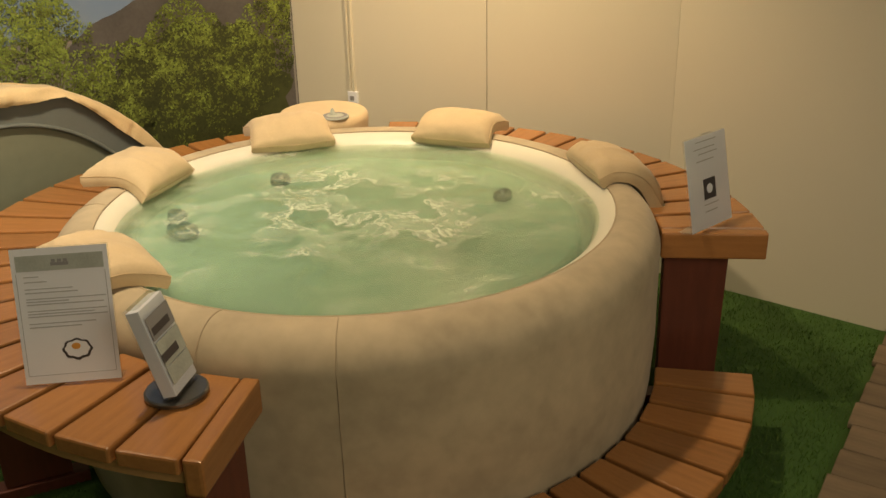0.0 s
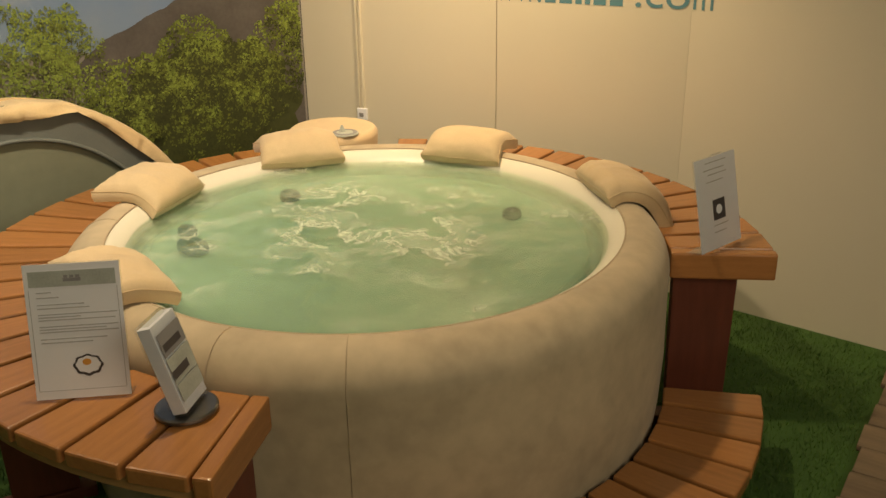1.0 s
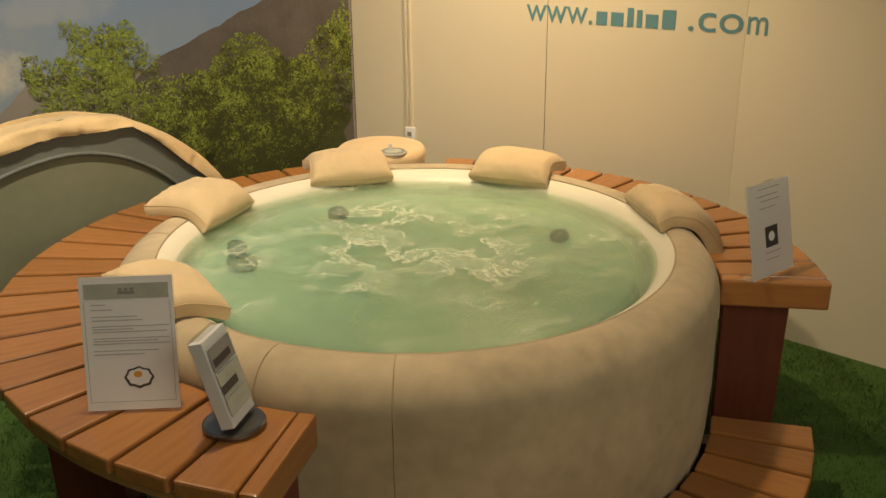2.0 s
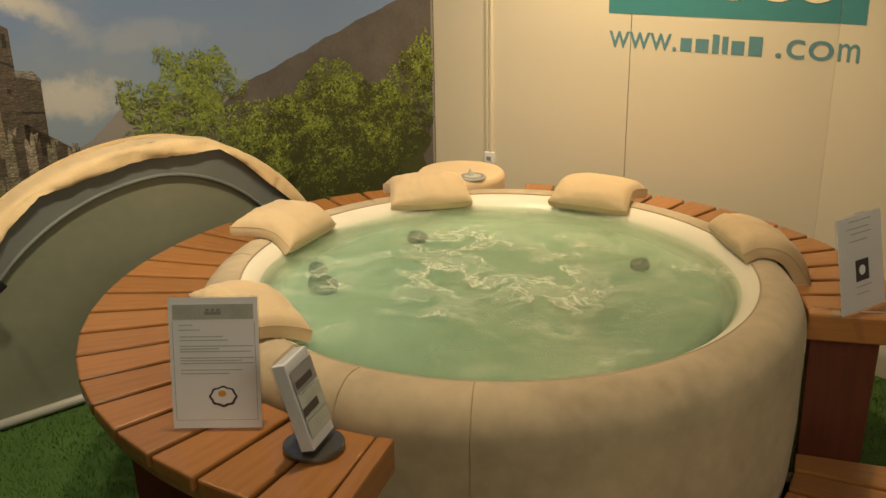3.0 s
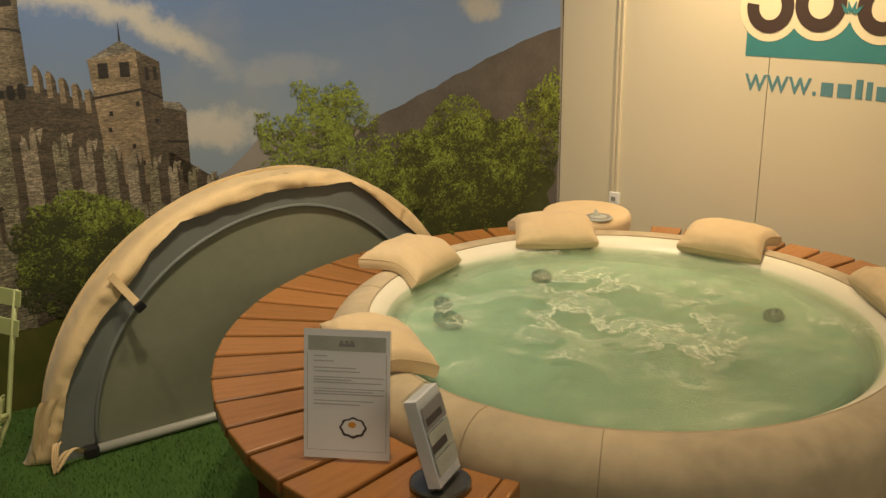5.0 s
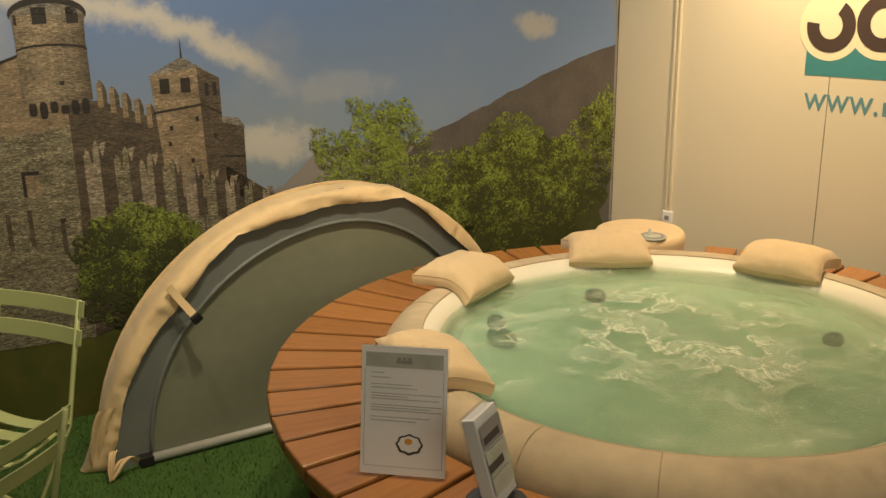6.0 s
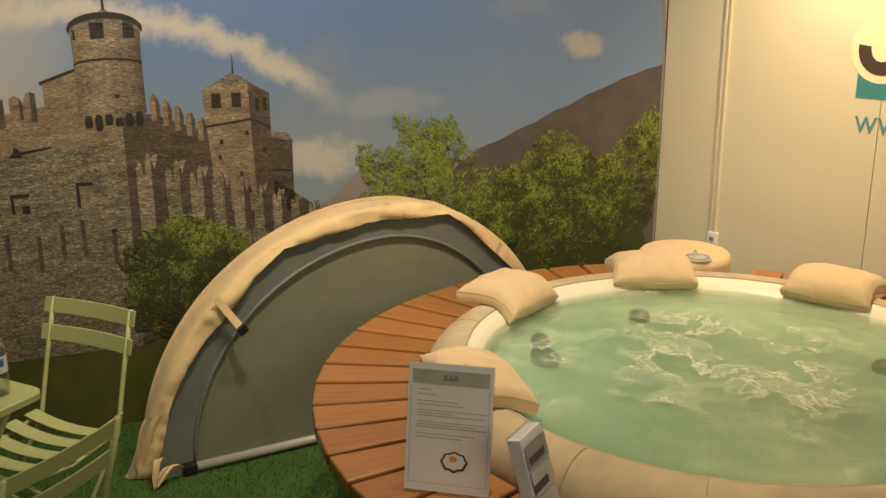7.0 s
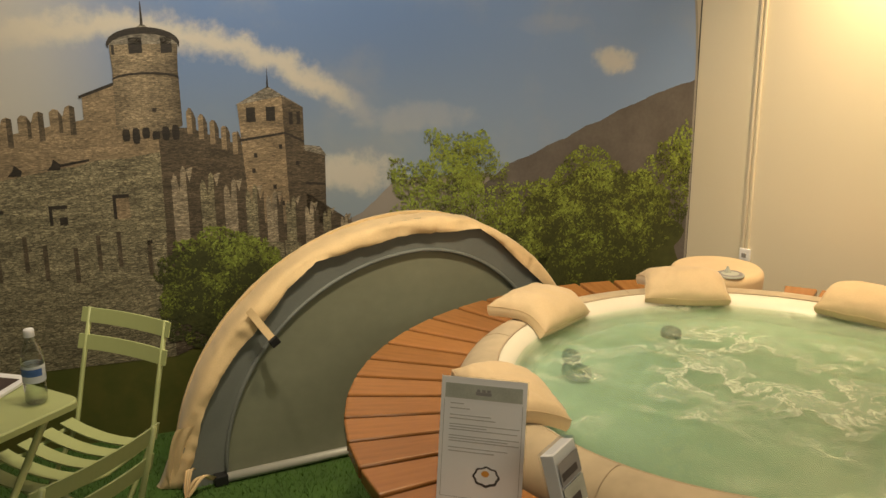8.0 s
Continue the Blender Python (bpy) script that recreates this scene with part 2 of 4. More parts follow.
def lathe(profile, n=96, closed=False, a0=0.0, a1=2 * math.pi):
    bm = bmesh.new()
    full = abs(a1 - a0 - 2 * math.pi) < 1e-6
    cnt = n if full else n + 1
    rings = []
    for i in range(cnt):
        a = a0 + (a1 - a0) * i / n
        rings.append([bm.verts.new((r * math.cos(a), r * math.sin(a), z)) for r, z in profile])
    for i in range(n):
        p, q = rings[i], rings[(i + 1) % cnt]
        for j in range(len(profile) - (0 if closed else 1)):
            k = (j + 1) % len(profile)
            bm.faces.new((p[j], q[j], q[k], p[k]))
    if closed and not full:
        bm.faces.new(rings[0])
        bm.faces.new(rings[-1][::-1])
    bmesh.ops.remove_doubles(bm, verts=bm.verts, dist=1e-5)
    return bm


def rod(points, r, n=10, bm=None, caps=True):
    own = bmesh.new()
    pts = [Vector(p) for p in points]
    rings = []
    for i, p in enumerate(pts):
        d = (pts[min(i + 1, len(pts) - 1)] - pts[max(i - 1, 0)]).normalized()
        u = d.cross(Vector((0, 0, 1)))
        if u.length < 1e-3:
            u = d.cross(Vector((1, 0, 0)))
        u.normalize()
        v = d.cross(u)
        rings.append([own.verts.new(p + r * (math.cos(2 * math.pi * k / n) * u + math.sin(2 * math.pi * k / n) * v)) for k in range(n)])
    for p, q in zip(rings, rings[1:]):
        for k in range(n):
            own.faces.new((p[k], p[(k + 1) % n], q[(k + 1) % n], q[k]))
    if caps:
        own.faces.new(rings[0][::-1])
        own.faces.new(rings[-1])
    return joined(bm, own)


def sheet(outline, y=0.0, thick=0.0, bm=None):
    """A flat piece in the local x-z plane, facing -y."""
    own = bmesh.new()
    f = own.faces.new([own.verts.new((x, y, z)) for x, z in outline])
    if thick:
        r = bmesh.ops.extrude_face_region(own, geom=[f])
        bmesh.ops.translate(own, vec=(0, thick, 0), verts=[v for v in r["geom"] if isinstance(v, bmesh.types.BMVert)])
    return joined(bm, own)


def rect(x0, z0, x1, z1):
    return [(x0, z0), (x1, z0), (x1, z1), (x0, z1)]


def ellipse(cx, cz, rx, rz, n=28):
    return [(cx + rx * math.cos(2 * math.pi * i / n), cz + rz * math.sin(2 * math.pi * i / n)) for i in range(n)]


def scalloped(cx, cz, rx, rz, n=72):
    """An ellipse with a softly lobed outline."""
    return [(cx + rx * (1 + 0.045 * math.cos(8 * a)) * math.cos(a), cz + rz * (1 + 0.06 * math.cos(8 * a)) * math.sin(a)) for a in [2 * math.pi * i / n for i in range(n)]]


def writing(text, size, m, material, parent, name="lettering"):
    cu = bpy.data.curves.new(name, "FONT")
    cu.body, cu.size, cu.extrude = text, 0.1, 0.0006
    tmp = new(name, cu)
    bpy.context.view_layer.update()
    me = bpy.data.meshes.new_from_object(tmp.evaluated_get(bpy.context.evaluated_depsgraph_get()))
    bpy.data.objects.remove(tmp)
    me.materials.clear()
    me.materials.append(material)
    xs, ys = [v.co.x for v in me.vertices], [v.co.y for v in me.vertices]
    me.transform(Matrix.Diagonal((size[0] / (max(xs) - min(xs)), size[1] / (max(ys) - min(ys)), 1, 1)) @ Matrix.Translation((-min(xs), -min(ys), 0)))
    ob = new(name, me)
    ob.parent, ob.matrix_basis = parent, m
    return ob


CORNER = (-0.75, 1.683)
WALL_AT = pose(CORNER[0], CORNER[1], 0, 0, 0, math.degrees(-0.321))
MURAL_AT = pose(CORNER[0], CORNER[1], 0, 0, 0, math.degrees(0.896))
HIGH = 3.2
BEND = pose(1.804, 0, 0, 0, 0, -9.5) @ pose(-1.804, 0, 0)

# ---- setting ----
tagged(part("floor", box(9.0, 9.0, 0.1, (0.2, -1.6, -0.05)), TURF), "green artificial turf laid over the hall floor", "floor", kind="structure")
wall = thing("wall_north", "cream painted panel wall with a teal printed sign", "wall", WALL_AT, kind="structure")
for u0, u1 in ((0.0, 1.001), (1.0035, 1.804), (1.804, 2.9)):
    turn = BEND if u0 > 1.8 else pose(0, 0, 0)
    part("panel", box(u1 - u0, 0.06, HIGH, ((u0 + u1) / 2, 0.03, HIGH / 2), 0.001, seg=1), WALL, wall, m=turn)
part("seam_strip", box(1.85, 0.01, HIGH, (0.925, 0.066, HIGH / 2)), SEAM, wall)
tagged(part("wall_west", box(3.9, 0.08, HIGH, (-1.95, 0.05, HIGH / 2)), HALL, m=MURAL_AT), "plain partition behind the printed mural", "wall", kind="structure")
tagged(part("wall_south", box(9.0, 0.1, HIGH, (0.2, -6.0, HIGH / 2)), HALL), "plain hall partition", "wall", kind="structure")
tagged(part("wall_east", box(0.1, 9.0, HIGH, (4.0, -1.6, HIGH / 2)), HALL), "plain hall partition", "wall", kind="structure")
tagged(part("wall_far_west", box(0.1, 6.0, HIGH, (-4.2, -3.2, HIGH / 2)), HALL), "plain hall partition", "wall", kind="structure")
tagged(part("ceiling", box(9.0, 9.0, 0.1, (0.2, -1.6, HIGH + 0.05)), HALL), "dim hall ceiling", "ceiling", kind="structure")

# ---- tub ----
tub = thing("hot_tub", "round hot tub in beige suede vinyl, full of bubbling water", "hot tub")


def tub_profile():
    pts = [(0.0, 0.03), (0.84, 0.03), (0.862, 0.06), (0.876, 0.2), (0.882, 0.34), (0.880, 0.46)]
    # rolled rim
    for i in range(15):
        a = radians(-8 + 116 * i / 14)
        pts.append((0.782 + 0.098 * math.cos(a), 0.588 + 0.102 * math.sin(a)))
    return pts


part("shell", lathe(tub_profile(), 128), VINYL, tub, smooth=True)
inner = [(0.782 + 0.098 * math.cos(radians(a)), 0.588 + 0.100 * math.sin(radians(a))) for a in range(106, 160, 6)]
inner += [(0.694, 0.615), (0.688, 0.59), (0.664, 0.545), (0.61, 0.45), (0.57, 0.27), (0.50, 0.18), (0.0, 0.17)]
part("liner", lathe(inner, 128), LINER, tub, "pale smooth inner liner", smooth=True)
part("liner_piping", lathe([(0.752 + 0.003 * math.cos(a), 0.6845 + 0.003 * math.sin(a)) for a in [k * math.pi / 4 for k in range(8)]], 128, True), STITCH, tub, smooth=True)


def rim_seam(angle):
    pts = []
    for r, z in tub_profile()[3:]:
        k = 1.0015
        pts.append(((r * k) * math.cos(angle), (r * k) * math.sin(angle), z + 0.001))
    return rod(pts, 0.0010, 6)


for deg in (-78.6, -99.5, 35, 140, 190):
    part("rim_seam", rim_seam(radians(deg)), STITCH, tub, smooth=True)


def water():
    bm = bmesh.new()
    n, k = 150, 60
    rows = []
    for j in range(1, k + 1):
        r = 0.708 * j / k
        rows.append([])
        for i in range(n):
            a = 2 * math.pi * i / n
            x, y = r * math.cos(a), r * math.sin(a)
            calm = min(1.0, (0.698 - r) / 0.2)
            h = 0.006 * noise.noise(Vector((x * 7, y * 7, 0.3))) + 0.004 * noise.noise(Vector((x * 17, y * 17, 4.0)))
            rows[-1].append(bm.verts.new((x, y, 0.650 + h * (0.35 + 0.65 * calm))))
    c = bm.verts.new((0, 0, 0.650))
    for i in range(n):
        bm.faces.new((c, rows[0][i], rows[0][(i + 1) % n]))
    for p, q in zip(rows, rows[1:]):
        for i in range(n):
            bm.faces.new((p[i], q[i], q[(i + 1) % n], p[(i + 1) % n]))
    return bm


pool = thing("water", "milky green bubbling water with white foam streaks", "water", kind="structure")
surface = part("surface", water(), WATER, pool, smooth=True)
if surface.data.polygons[0].normal.z < 0:
    surface.data.flip_normals()
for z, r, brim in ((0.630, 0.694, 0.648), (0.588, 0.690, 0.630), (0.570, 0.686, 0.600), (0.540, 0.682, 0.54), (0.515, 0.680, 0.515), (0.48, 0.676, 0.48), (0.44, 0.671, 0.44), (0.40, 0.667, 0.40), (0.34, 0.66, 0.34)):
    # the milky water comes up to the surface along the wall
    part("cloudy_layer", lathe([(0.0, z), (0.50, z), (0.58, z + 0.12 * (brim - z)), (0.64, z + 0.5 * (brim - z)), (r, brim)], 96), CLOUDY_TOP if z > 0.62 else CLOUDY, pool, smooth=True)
jets = ((-0.515, -0.118, 0.609, 0.047), (-0.585, -0.005, 0.609, 0.030), (-0.390, 0.395, 0.599, 0.036), (0.390, 0.330, 0.598, 0.031))
for x, y, z, r in jets:
    a = math.degrees(math.atan2(y, x))
    back = 0.69 - math.hypot(x, y)
    nozzle = part("jet", lathe([(0.0, 0.004), (r * 0.4, 0.0), (r * 0.5, 0.012), (r * 0.9, 0.014), (r, 0.006), (r, -0.008), (r * 0.6, -0.014), (r * 0.5, -0.03), (0.0, -0.03)], 24), JET, tub, "dark round water jet", m=pose(x, y, z, 0, -14, a), smooth=True)
    part("jet_pipe", rod([(x + 0.02 * math.cos(radians(a)), y + 0.02 * math.sin(radians(a)), z - 0.035), (x + back * math.cos(radians(a)), y + back * math.sin(radians(a)), z - 0.06)], r * 0.4, 10), LINER, tub, smooth=True)

# ---- pillows draped over the rim ----


def drape(d, inner, outer, hug=0.106):
    """Point and normal, d metres over the rim from its crest: round at first, then straight. d > 0 is towards the water."""
    far = radians(inner if d > 0 else outer)
    turn = min(abs(d) / hug, far)
    rest = abs(d) - turn * hug
    y, z = hug * math.sin(turn) + rest * math.cos(turn), hug * math.cos(turn) - rest * math.sin(turn)
    s = 1 if d > 0 else -1
    return s * y, z, s * math.sin(turn), math.cos(turn)


def pillow(width, to_water, to_bench, inner, outer, seed, fat=0.040, gusset=0.034):
    """Boxed cushion laid over the rim; local x runs along the rim, y towards the water, the rim's centre line is the origin."""
    bm = bmesh.new()
    nu, nv = 30, 30
    top, low = [], []
    for j in range(nv + 1):
        v = -1 + 2 * j / nv
        d = to_water * v if v > 0 else to_bench * v
        y, z, ny, nz = drape(d, inner, outer)
        tr, lr = [], []
        for i in range(nu + 1):
            u = -1 + 2 * i / nu
            edge_u, edge_v = 1 - abs(u) ** 3.2, 1 - abs(v) ** 3.2
            puff = fat * math.sqrt(max(0.0, edge_u * edge_v))
            # ears at the corners, sides drawn in between them, slack creases running in from the seams
            wide = 1 - 0.045 * (1 - v * v) + 0.02 * abs(u * v) ** 4
            slack = 0.0065 * noise.noise(Vector((u * 2.0, v * 2.2, seed))) + 0.0030 * noise.noise(Vector((u * 6, v * 5, seed + 3)))
            crease = 0.0042 * max(0.0, abs(u * v) - 0.25) * math.sin(9 * (abs(u) - abs(v)) + seed)
            rise = gusset + puff + (slack + crease) * min(1.0, 3 * edge_u * edge_v + 0.15)
            sway = 0.006 * noise.noise(Vector((v * 1.7, seed, 0.4))) + 0.004 * noise.noise(Vector((u * 1.9, seed, 7.4)))
            x = u * width / 2 * wide + sway
            lift = 0.006 * noise.noise(Vector((u * 1.5, v * 1.5, seed + 9))) * abs(v)
            tr.append(bm.verts.new((x, y + ny * rise, z + nz * rise + lift)))
            lr.append(bm.verts.new((x * 0.985, y * 0.985, z + 0.001 + lift)))
        top.append(tr)
        low.append(lr)
    for g, flip in ((top, False), (low, True)):
        for j in range(nv):
            for i in range(nu):
                q = (g[j][i], g[j][i + 1], g[j + 1][i + 1], g[j + 1][i])
                bm.faces.new(q[::-1] if flip else q)
    # boxed sides, slightly bulged by a middle loop
    ring_top = top[0] + [r[-1] for r in top[1:]] + top[-1][-2::-1] + [r[0] for r in top[-2:0:-1]]
    ring_low = low[0] + [r[-1] for r in low[1:]] + low[-1][-2::-1] + [r[0] for r in low[-2:0:-1]]
    mid_c = sum((v.co for v in ring_low), Vector()) / len(ring_low)
    ring_mid = []
    for p, q in zip(ring_top, ring_low):
        m = (p.co + q.co) / 2
        out = Vector((m.x - mid_c.x, m.y - mid_c.y, 0)).normalized()
        ring_mid.append(bm.verts.new(m + 0.004 * out))
    count = len(ring_top)
    for a, b in ((ring_top, ring_mid), (ring_mid, ring_low)):
        for k in range(count):
            bm.faces.new((a[k], a[(k + 1) % count], b[(k + 1) % count], b[k]))
    return bm, [v.co.copy() for v in ring_top]


# angle on the rim, twist, width, reach to the water and the bench, slope of each side
for seed, (deg, twist, width, to_water, to_bench, inner, outer) in enumerate((
        (228.7, -1.4, 0.315, 0.122, 0.095, 19, 2), (170.0, 2.8, 0.275, 0.110, 0.115, 37, 4), (124.0, -6.5, 0.29, 0.104, 0.145, 33, 15),
        (76.8, 3.0, 0.29, 0.098, 0.14, 34, 14), (26.5, -4.0, 0.29, 0.052, 0.195, 24, 60))):
    a = radians(deg)
    bm, brim = pillow(width, to_water, to_bench, inner, outer, seed * 1.7)
    cushion = part("pillow", bm, CUSHION, m=pose(0.782 * math.cos(a), 0.782 * math.sin(a), 0.588, 0, 0, deg + 90 + twist), smooth=True)
    cushion.data.set_sharp_from_angle(angle=radians(66))
    tagged(cushion, "soft beige suede head pillow draped over the tub rim", "pillow", "pillows on the rim")
    part("piping", rod(brim + brim[:1], 0.0016, 6), PIPING, cushion, "sewn edge", smooth=True)

# ---- bench ring and step ----
TOP = 0.604


def slat(r0, r1, half, thick, name):
    """One tapered board, lying along local x, its ends square, its edges eased."""
    bm = bmesh.new()
    own = bmesh.new()
    w0, w1 = r0 * half - 0.0072, r1 * half - 0.0072
    ring = [(r0, -w0), (r1, -w1), (r1, w1), (r0, w0)]
    vs = [own.verts.new((x, y, -thick)) for x, y in ring]
    f = own.faces.new(vs)
    r = bmesh.ops.extrude_face_region(own, geom=[f])
    bmesh.ops.translate(own, vec=(0, 0, thick), verts=[v for v in r["geom"] if isinstance(v, bmesh.types.BMVert)])
    bmesh.ops.bevel(own, geom=[e for e in own.edges if e.verts[0].co.z > -0.001 or e.verts[1].co.z > -0.001], offset=0.006, segments=2, affect="EDGES", profile=0.5)
    return mesh_of(joined(bm, own), PLANK, name, False)


def ring_boards(parent, mesh, start, pitch, count, z):
    for i in range(count):
        ob = new("plank", mesh)
        ob.parent = parent
        ob.matrix_basis = pose(0, 0, z, 0, 0, start + pitch * (i + 0.5))


bench = thing("bench_surround", "oiled red-brown slatted wooden bench curved round the tub", "bench")
PITCH = 7.15
board = slat(0.888, 1.188, radians(PITCH / 2), 0.034, "plank")
ring_boards(bench, board, 268.5 - 20 * PITCH, PITCH, 20, TOP)
ring_boards(bench, slat(0.888, 1.188, radians(6.65 / 2), 0.034, "plank"), 6.2, 6.65, 14, TOP)
part("edge_band", lathe([(1.155, TOP - 0.036), (1.176, TOP - 0.036), (1.176, TOP - 0.062), (1.155, TOP - 0.062)], 60, True, radians(126.5), radians(269)), FASCIA, bench, "lighter curved edge band")
part("edge_band", lathe([(1.155, TOP - 0.036), (1.176, TOP - 0.036), (1.176, TOP - 0.062), (1.155, TOP - 0.062)], 40, True, radians(4), radians(100.5)), FASCIA, bench, "lighter curved edge band")
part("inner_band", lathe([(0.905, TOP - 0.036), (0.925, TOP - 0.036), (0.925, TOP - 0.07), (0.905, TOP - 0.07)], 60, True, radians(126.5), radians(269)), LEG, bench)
for deg, side in ((269.5, 1), (4.8, -1)):
    bm = box(0.302, 0.040, 0.082, (1.039, 0, TOP - 0.041 + 0.001), 0.007)
    part("end_board", bm, PLANK, bench, m=pose(0, 0, 0, 0, 0, deg))


def bench_leg(deg, parent):
    bm = bmesh.new()
    own = box(0.19, 0.045, 0.5, (0, 0, 0), 0.004)
    for v in own.verts:
        v.co.x *= 0.92 + 0.16 * (v.co.z + 0.25)
    bmesh.ops.translate(own, vec=(1.0, 0, 0.29), verts=own.verts)
    part("leg", joined(bm, own), LEG, parent, m=pose(0, 0, 0, 0, 0, deg))
    part("foot_rail", box(0.30, 0.06, 0.035, (1.02, 0, 0.018), 0.004), LEG, parent, m=pose(0, 0, 0, 0, 0, deg))


for deg in (266.5, 216, 168, 128.5, 7.5, 52, 98):
    bench_leg(deg, bench)

step = thing("step_ring", "low curved wooden step at the foot of the tub", "step")
ring_boards(step, slat(0.89, 1.17, radians(3.3), 0.034, "step_plank"), 359.6 - 12 * 6.6, 6.6, 12, 0.2)
part("edge_band", lathe([(1.13, 0.165), (1.15, 0.165), (1.15, 0.11), (1.13, 0.11)], 50, True, radians(277.8), radians(359)), LEG, step)
part("inner_band", lathe([(0.91, 0.165), (0.93, 0.165), (0.93, 0.11), (0.91, 0.11)], 50, True, radians(277.8), radians(359)), LEG, step)
for deg in (357.5, 330, 303, 279.5):
    part("leg", box(0.24, 0.04, 0.165, (1.03, 0, 0.0825), 0.004), LEG, step, m=pose(0, 0, 0, 0, 0, deg))

# ---- pump unit behind the rim ----
unit = thing("pump_unit", "round beige padded pump housing behind the tub", "pump unit", pose(-0.42, 1.02, 0, 0, 0, 0))
prof = [(0.0, 0.0), (0.17, 0.0), (0.175, 0.02), (0.178, 0.60)]
for i in range(9):
    a = radians(90 * i / 8)
    prof.append((0.160 + 0.022 * math.cos(a), 0.655 + 0.030 * math.sin(a)))
prof += [(0.08, 0.687), (0.0, 0.687)]
part("housing", lathe(prof, 64), CUSHION, unit, smooth=True)
part("control_dial", lathe([(0.0, 0.692), (0.052, 0.692), (0.055, 0.689), (0.055, 0.686)], 32), BAND, unit, "grey printed control badge", m=pose(0.08, -0.10, 0, 0, 0, 0))
part("dial_ring", lathe([(0.034, 0.6935), (0.041, 0.695), (0.048, 0.6935)], 32), INK, unit, m=pose(0.08, -0.10, 0))
part("badge_mark", lathe([(0.0, 0.718), (0.004, 0.716), (0.015, 0.692)], 5), BAND, unit, m=pose(0.065, -0.085, 0))

# ---- cover leaning on its folded edge ----
COVER_AT = pose(-1.79, -0.40, 0, 0, 0, math.degrees(math.atan2(0.8512, 0.5248)))
cover = thing("tub_cover", "folded grey and beige tub cover standing on edge", "tub cover", COVER_AT)


def arch(k, n=48, a_left=0.97, a_right=0.79, high=0.93, mid=0.81):
    out = []
    for i in range(n + 1):
        a = math.pi * i / n
        c, s = math.cos(a), math.sin(a)
        out.append((mid - (a_left if c > 0 else a_right) * k * c, high * min(k, 1) * max(0.0, s)))
    return out


def tapered_arch(k, n=48):
    """Arch whose line draws in towards both feet."""
    out = []
    for i in range(n + 1):
        a = math.pi * i / n
        f = k - 0.032 * (1 - math.sin(a)) - 0.028 * max(0.0, -math.cos(a))
        out.append((0.81 - (0.97 if math.cos(a) > 0 else 0.79) * f * math.cos(a), 0.93 * f * max(0.0, math.sin(a))))
    return out


def band(inner, outer, y0, y1):
    bm = bmesh.new()
    p = [bm.verts.new((x, y0, z)) for x, z in inner]
    q = [bm.verts.new((x, y1, z)) for x, z in outer]
    for i in range(len(p) - 1):
        bm.faces.new((p[i], p[i + 1], q[i + 1], q[i]))
    return bm


part("face_panel", sheet(arch(0.86) , 0.0, 0.03), GREY, cover, "grey fabric face")
part("rim_panel", band(tapered_arch(0.845), arch(0.985), -0.008, -0.004), DARKGREY, cover, "darker grey fabric rim", smooth=True)
part("piping", rod([(x, -0.012, z) for x, z in tapered_arch(0.85)], 0.008, 8), DARKGREY, cover, smooth=True)


def skirt():
    """Cloth skirt turned back over the rim: scalloped lower edge, soft folds, flared feet."""
    bm = bmesh.new()
    n = 220
    rows = []
    for k, (f, y) in enumerate(((0.941, -0.034), (0.952, -0.037), (0.962, -0.037), (0.980, -0.035), (0.994, -0.029), (1.002, -0.014), (1.005, 0.012), (1.003, 0.06), (0.99, 0.13))):
        row = []
        for i in range(n + 1):
            a = math.pi * i / n
            c, s = math.cos(a), math.sin(a)
            # shallow scallops: the free edge is pulled up to a point between them
            hang = 1 - abs(math.sin(3.93 * (a - 1.1))) ** 0.8
            free = max(0.0, 1 - k / 4)
            ff = f + free * (0.044 * hang - 0.004 + 0.005 * math.sin(a * 13 + 1)) * min(1.0, 0.25 + s)
            low = max(0.0, 1 - s / 0.34)
            flare = 0.075 * low ** 2 if c > 0 and k < 7 else 0.03 * low ** 2 if k < 7 else 0.0
            x = 0.81 - ((0.958 if c > 0 else 0.79) * ff + flare * (0.35 + 0.65 * k / 6)) * c
            z = 0.916 * min(ff, 1.002) * s
            # creases run across the band, deeper towards the outer rim
            fold = 0.014 * hang * min(1.0, k / 3) - 0.010 * math.sin(a * 15.7 + 0.4 * k) * max(0.0, 1 - abs(k - 2.5) / 3) + 0.010 * noise.noise(Vector((a * 9, k * 0.09, 2.0))) + 0.006 * noise.noise(Vector((a * 27, k * 0.12, 5.0)))
            fold += 0.010 * max(0.0, -c - 0.72) * 4 * math.sin(a * 60 + k) + 0.008 * low * math.sin(k * 1.9 + 1.0)
            row.append(bm.verts.new((x, y + fold + 0.8 * flare, max(z + 0.5 * fold, 0.004))))
        rows.append(row)
    for p, q in zip(rows, rows[1:]):
        for i in range(n):
            bm.faces.new((p[i], p[i + 1], q[i + 1], q[i]))
    return bm


part("skirt", skirt(), SKIRT, cover, "beige cloth skirt with wavy edge", smooth=True)
part("back_panel", sheet(arch(0.985), 0.13, 0.01), SKIRT, cover)
part("base_rail", rod([(0.0, -0.02, 0.022), (1.55, -0.02, 0.022)], 0.018, 12), PIPE, cover, "pale round base rail", smooth=True)
part("rail_end", box(0.05, 0.045, 0.04, (-0.01, -0.02, 0.022), 0.006), BLACK, cover)


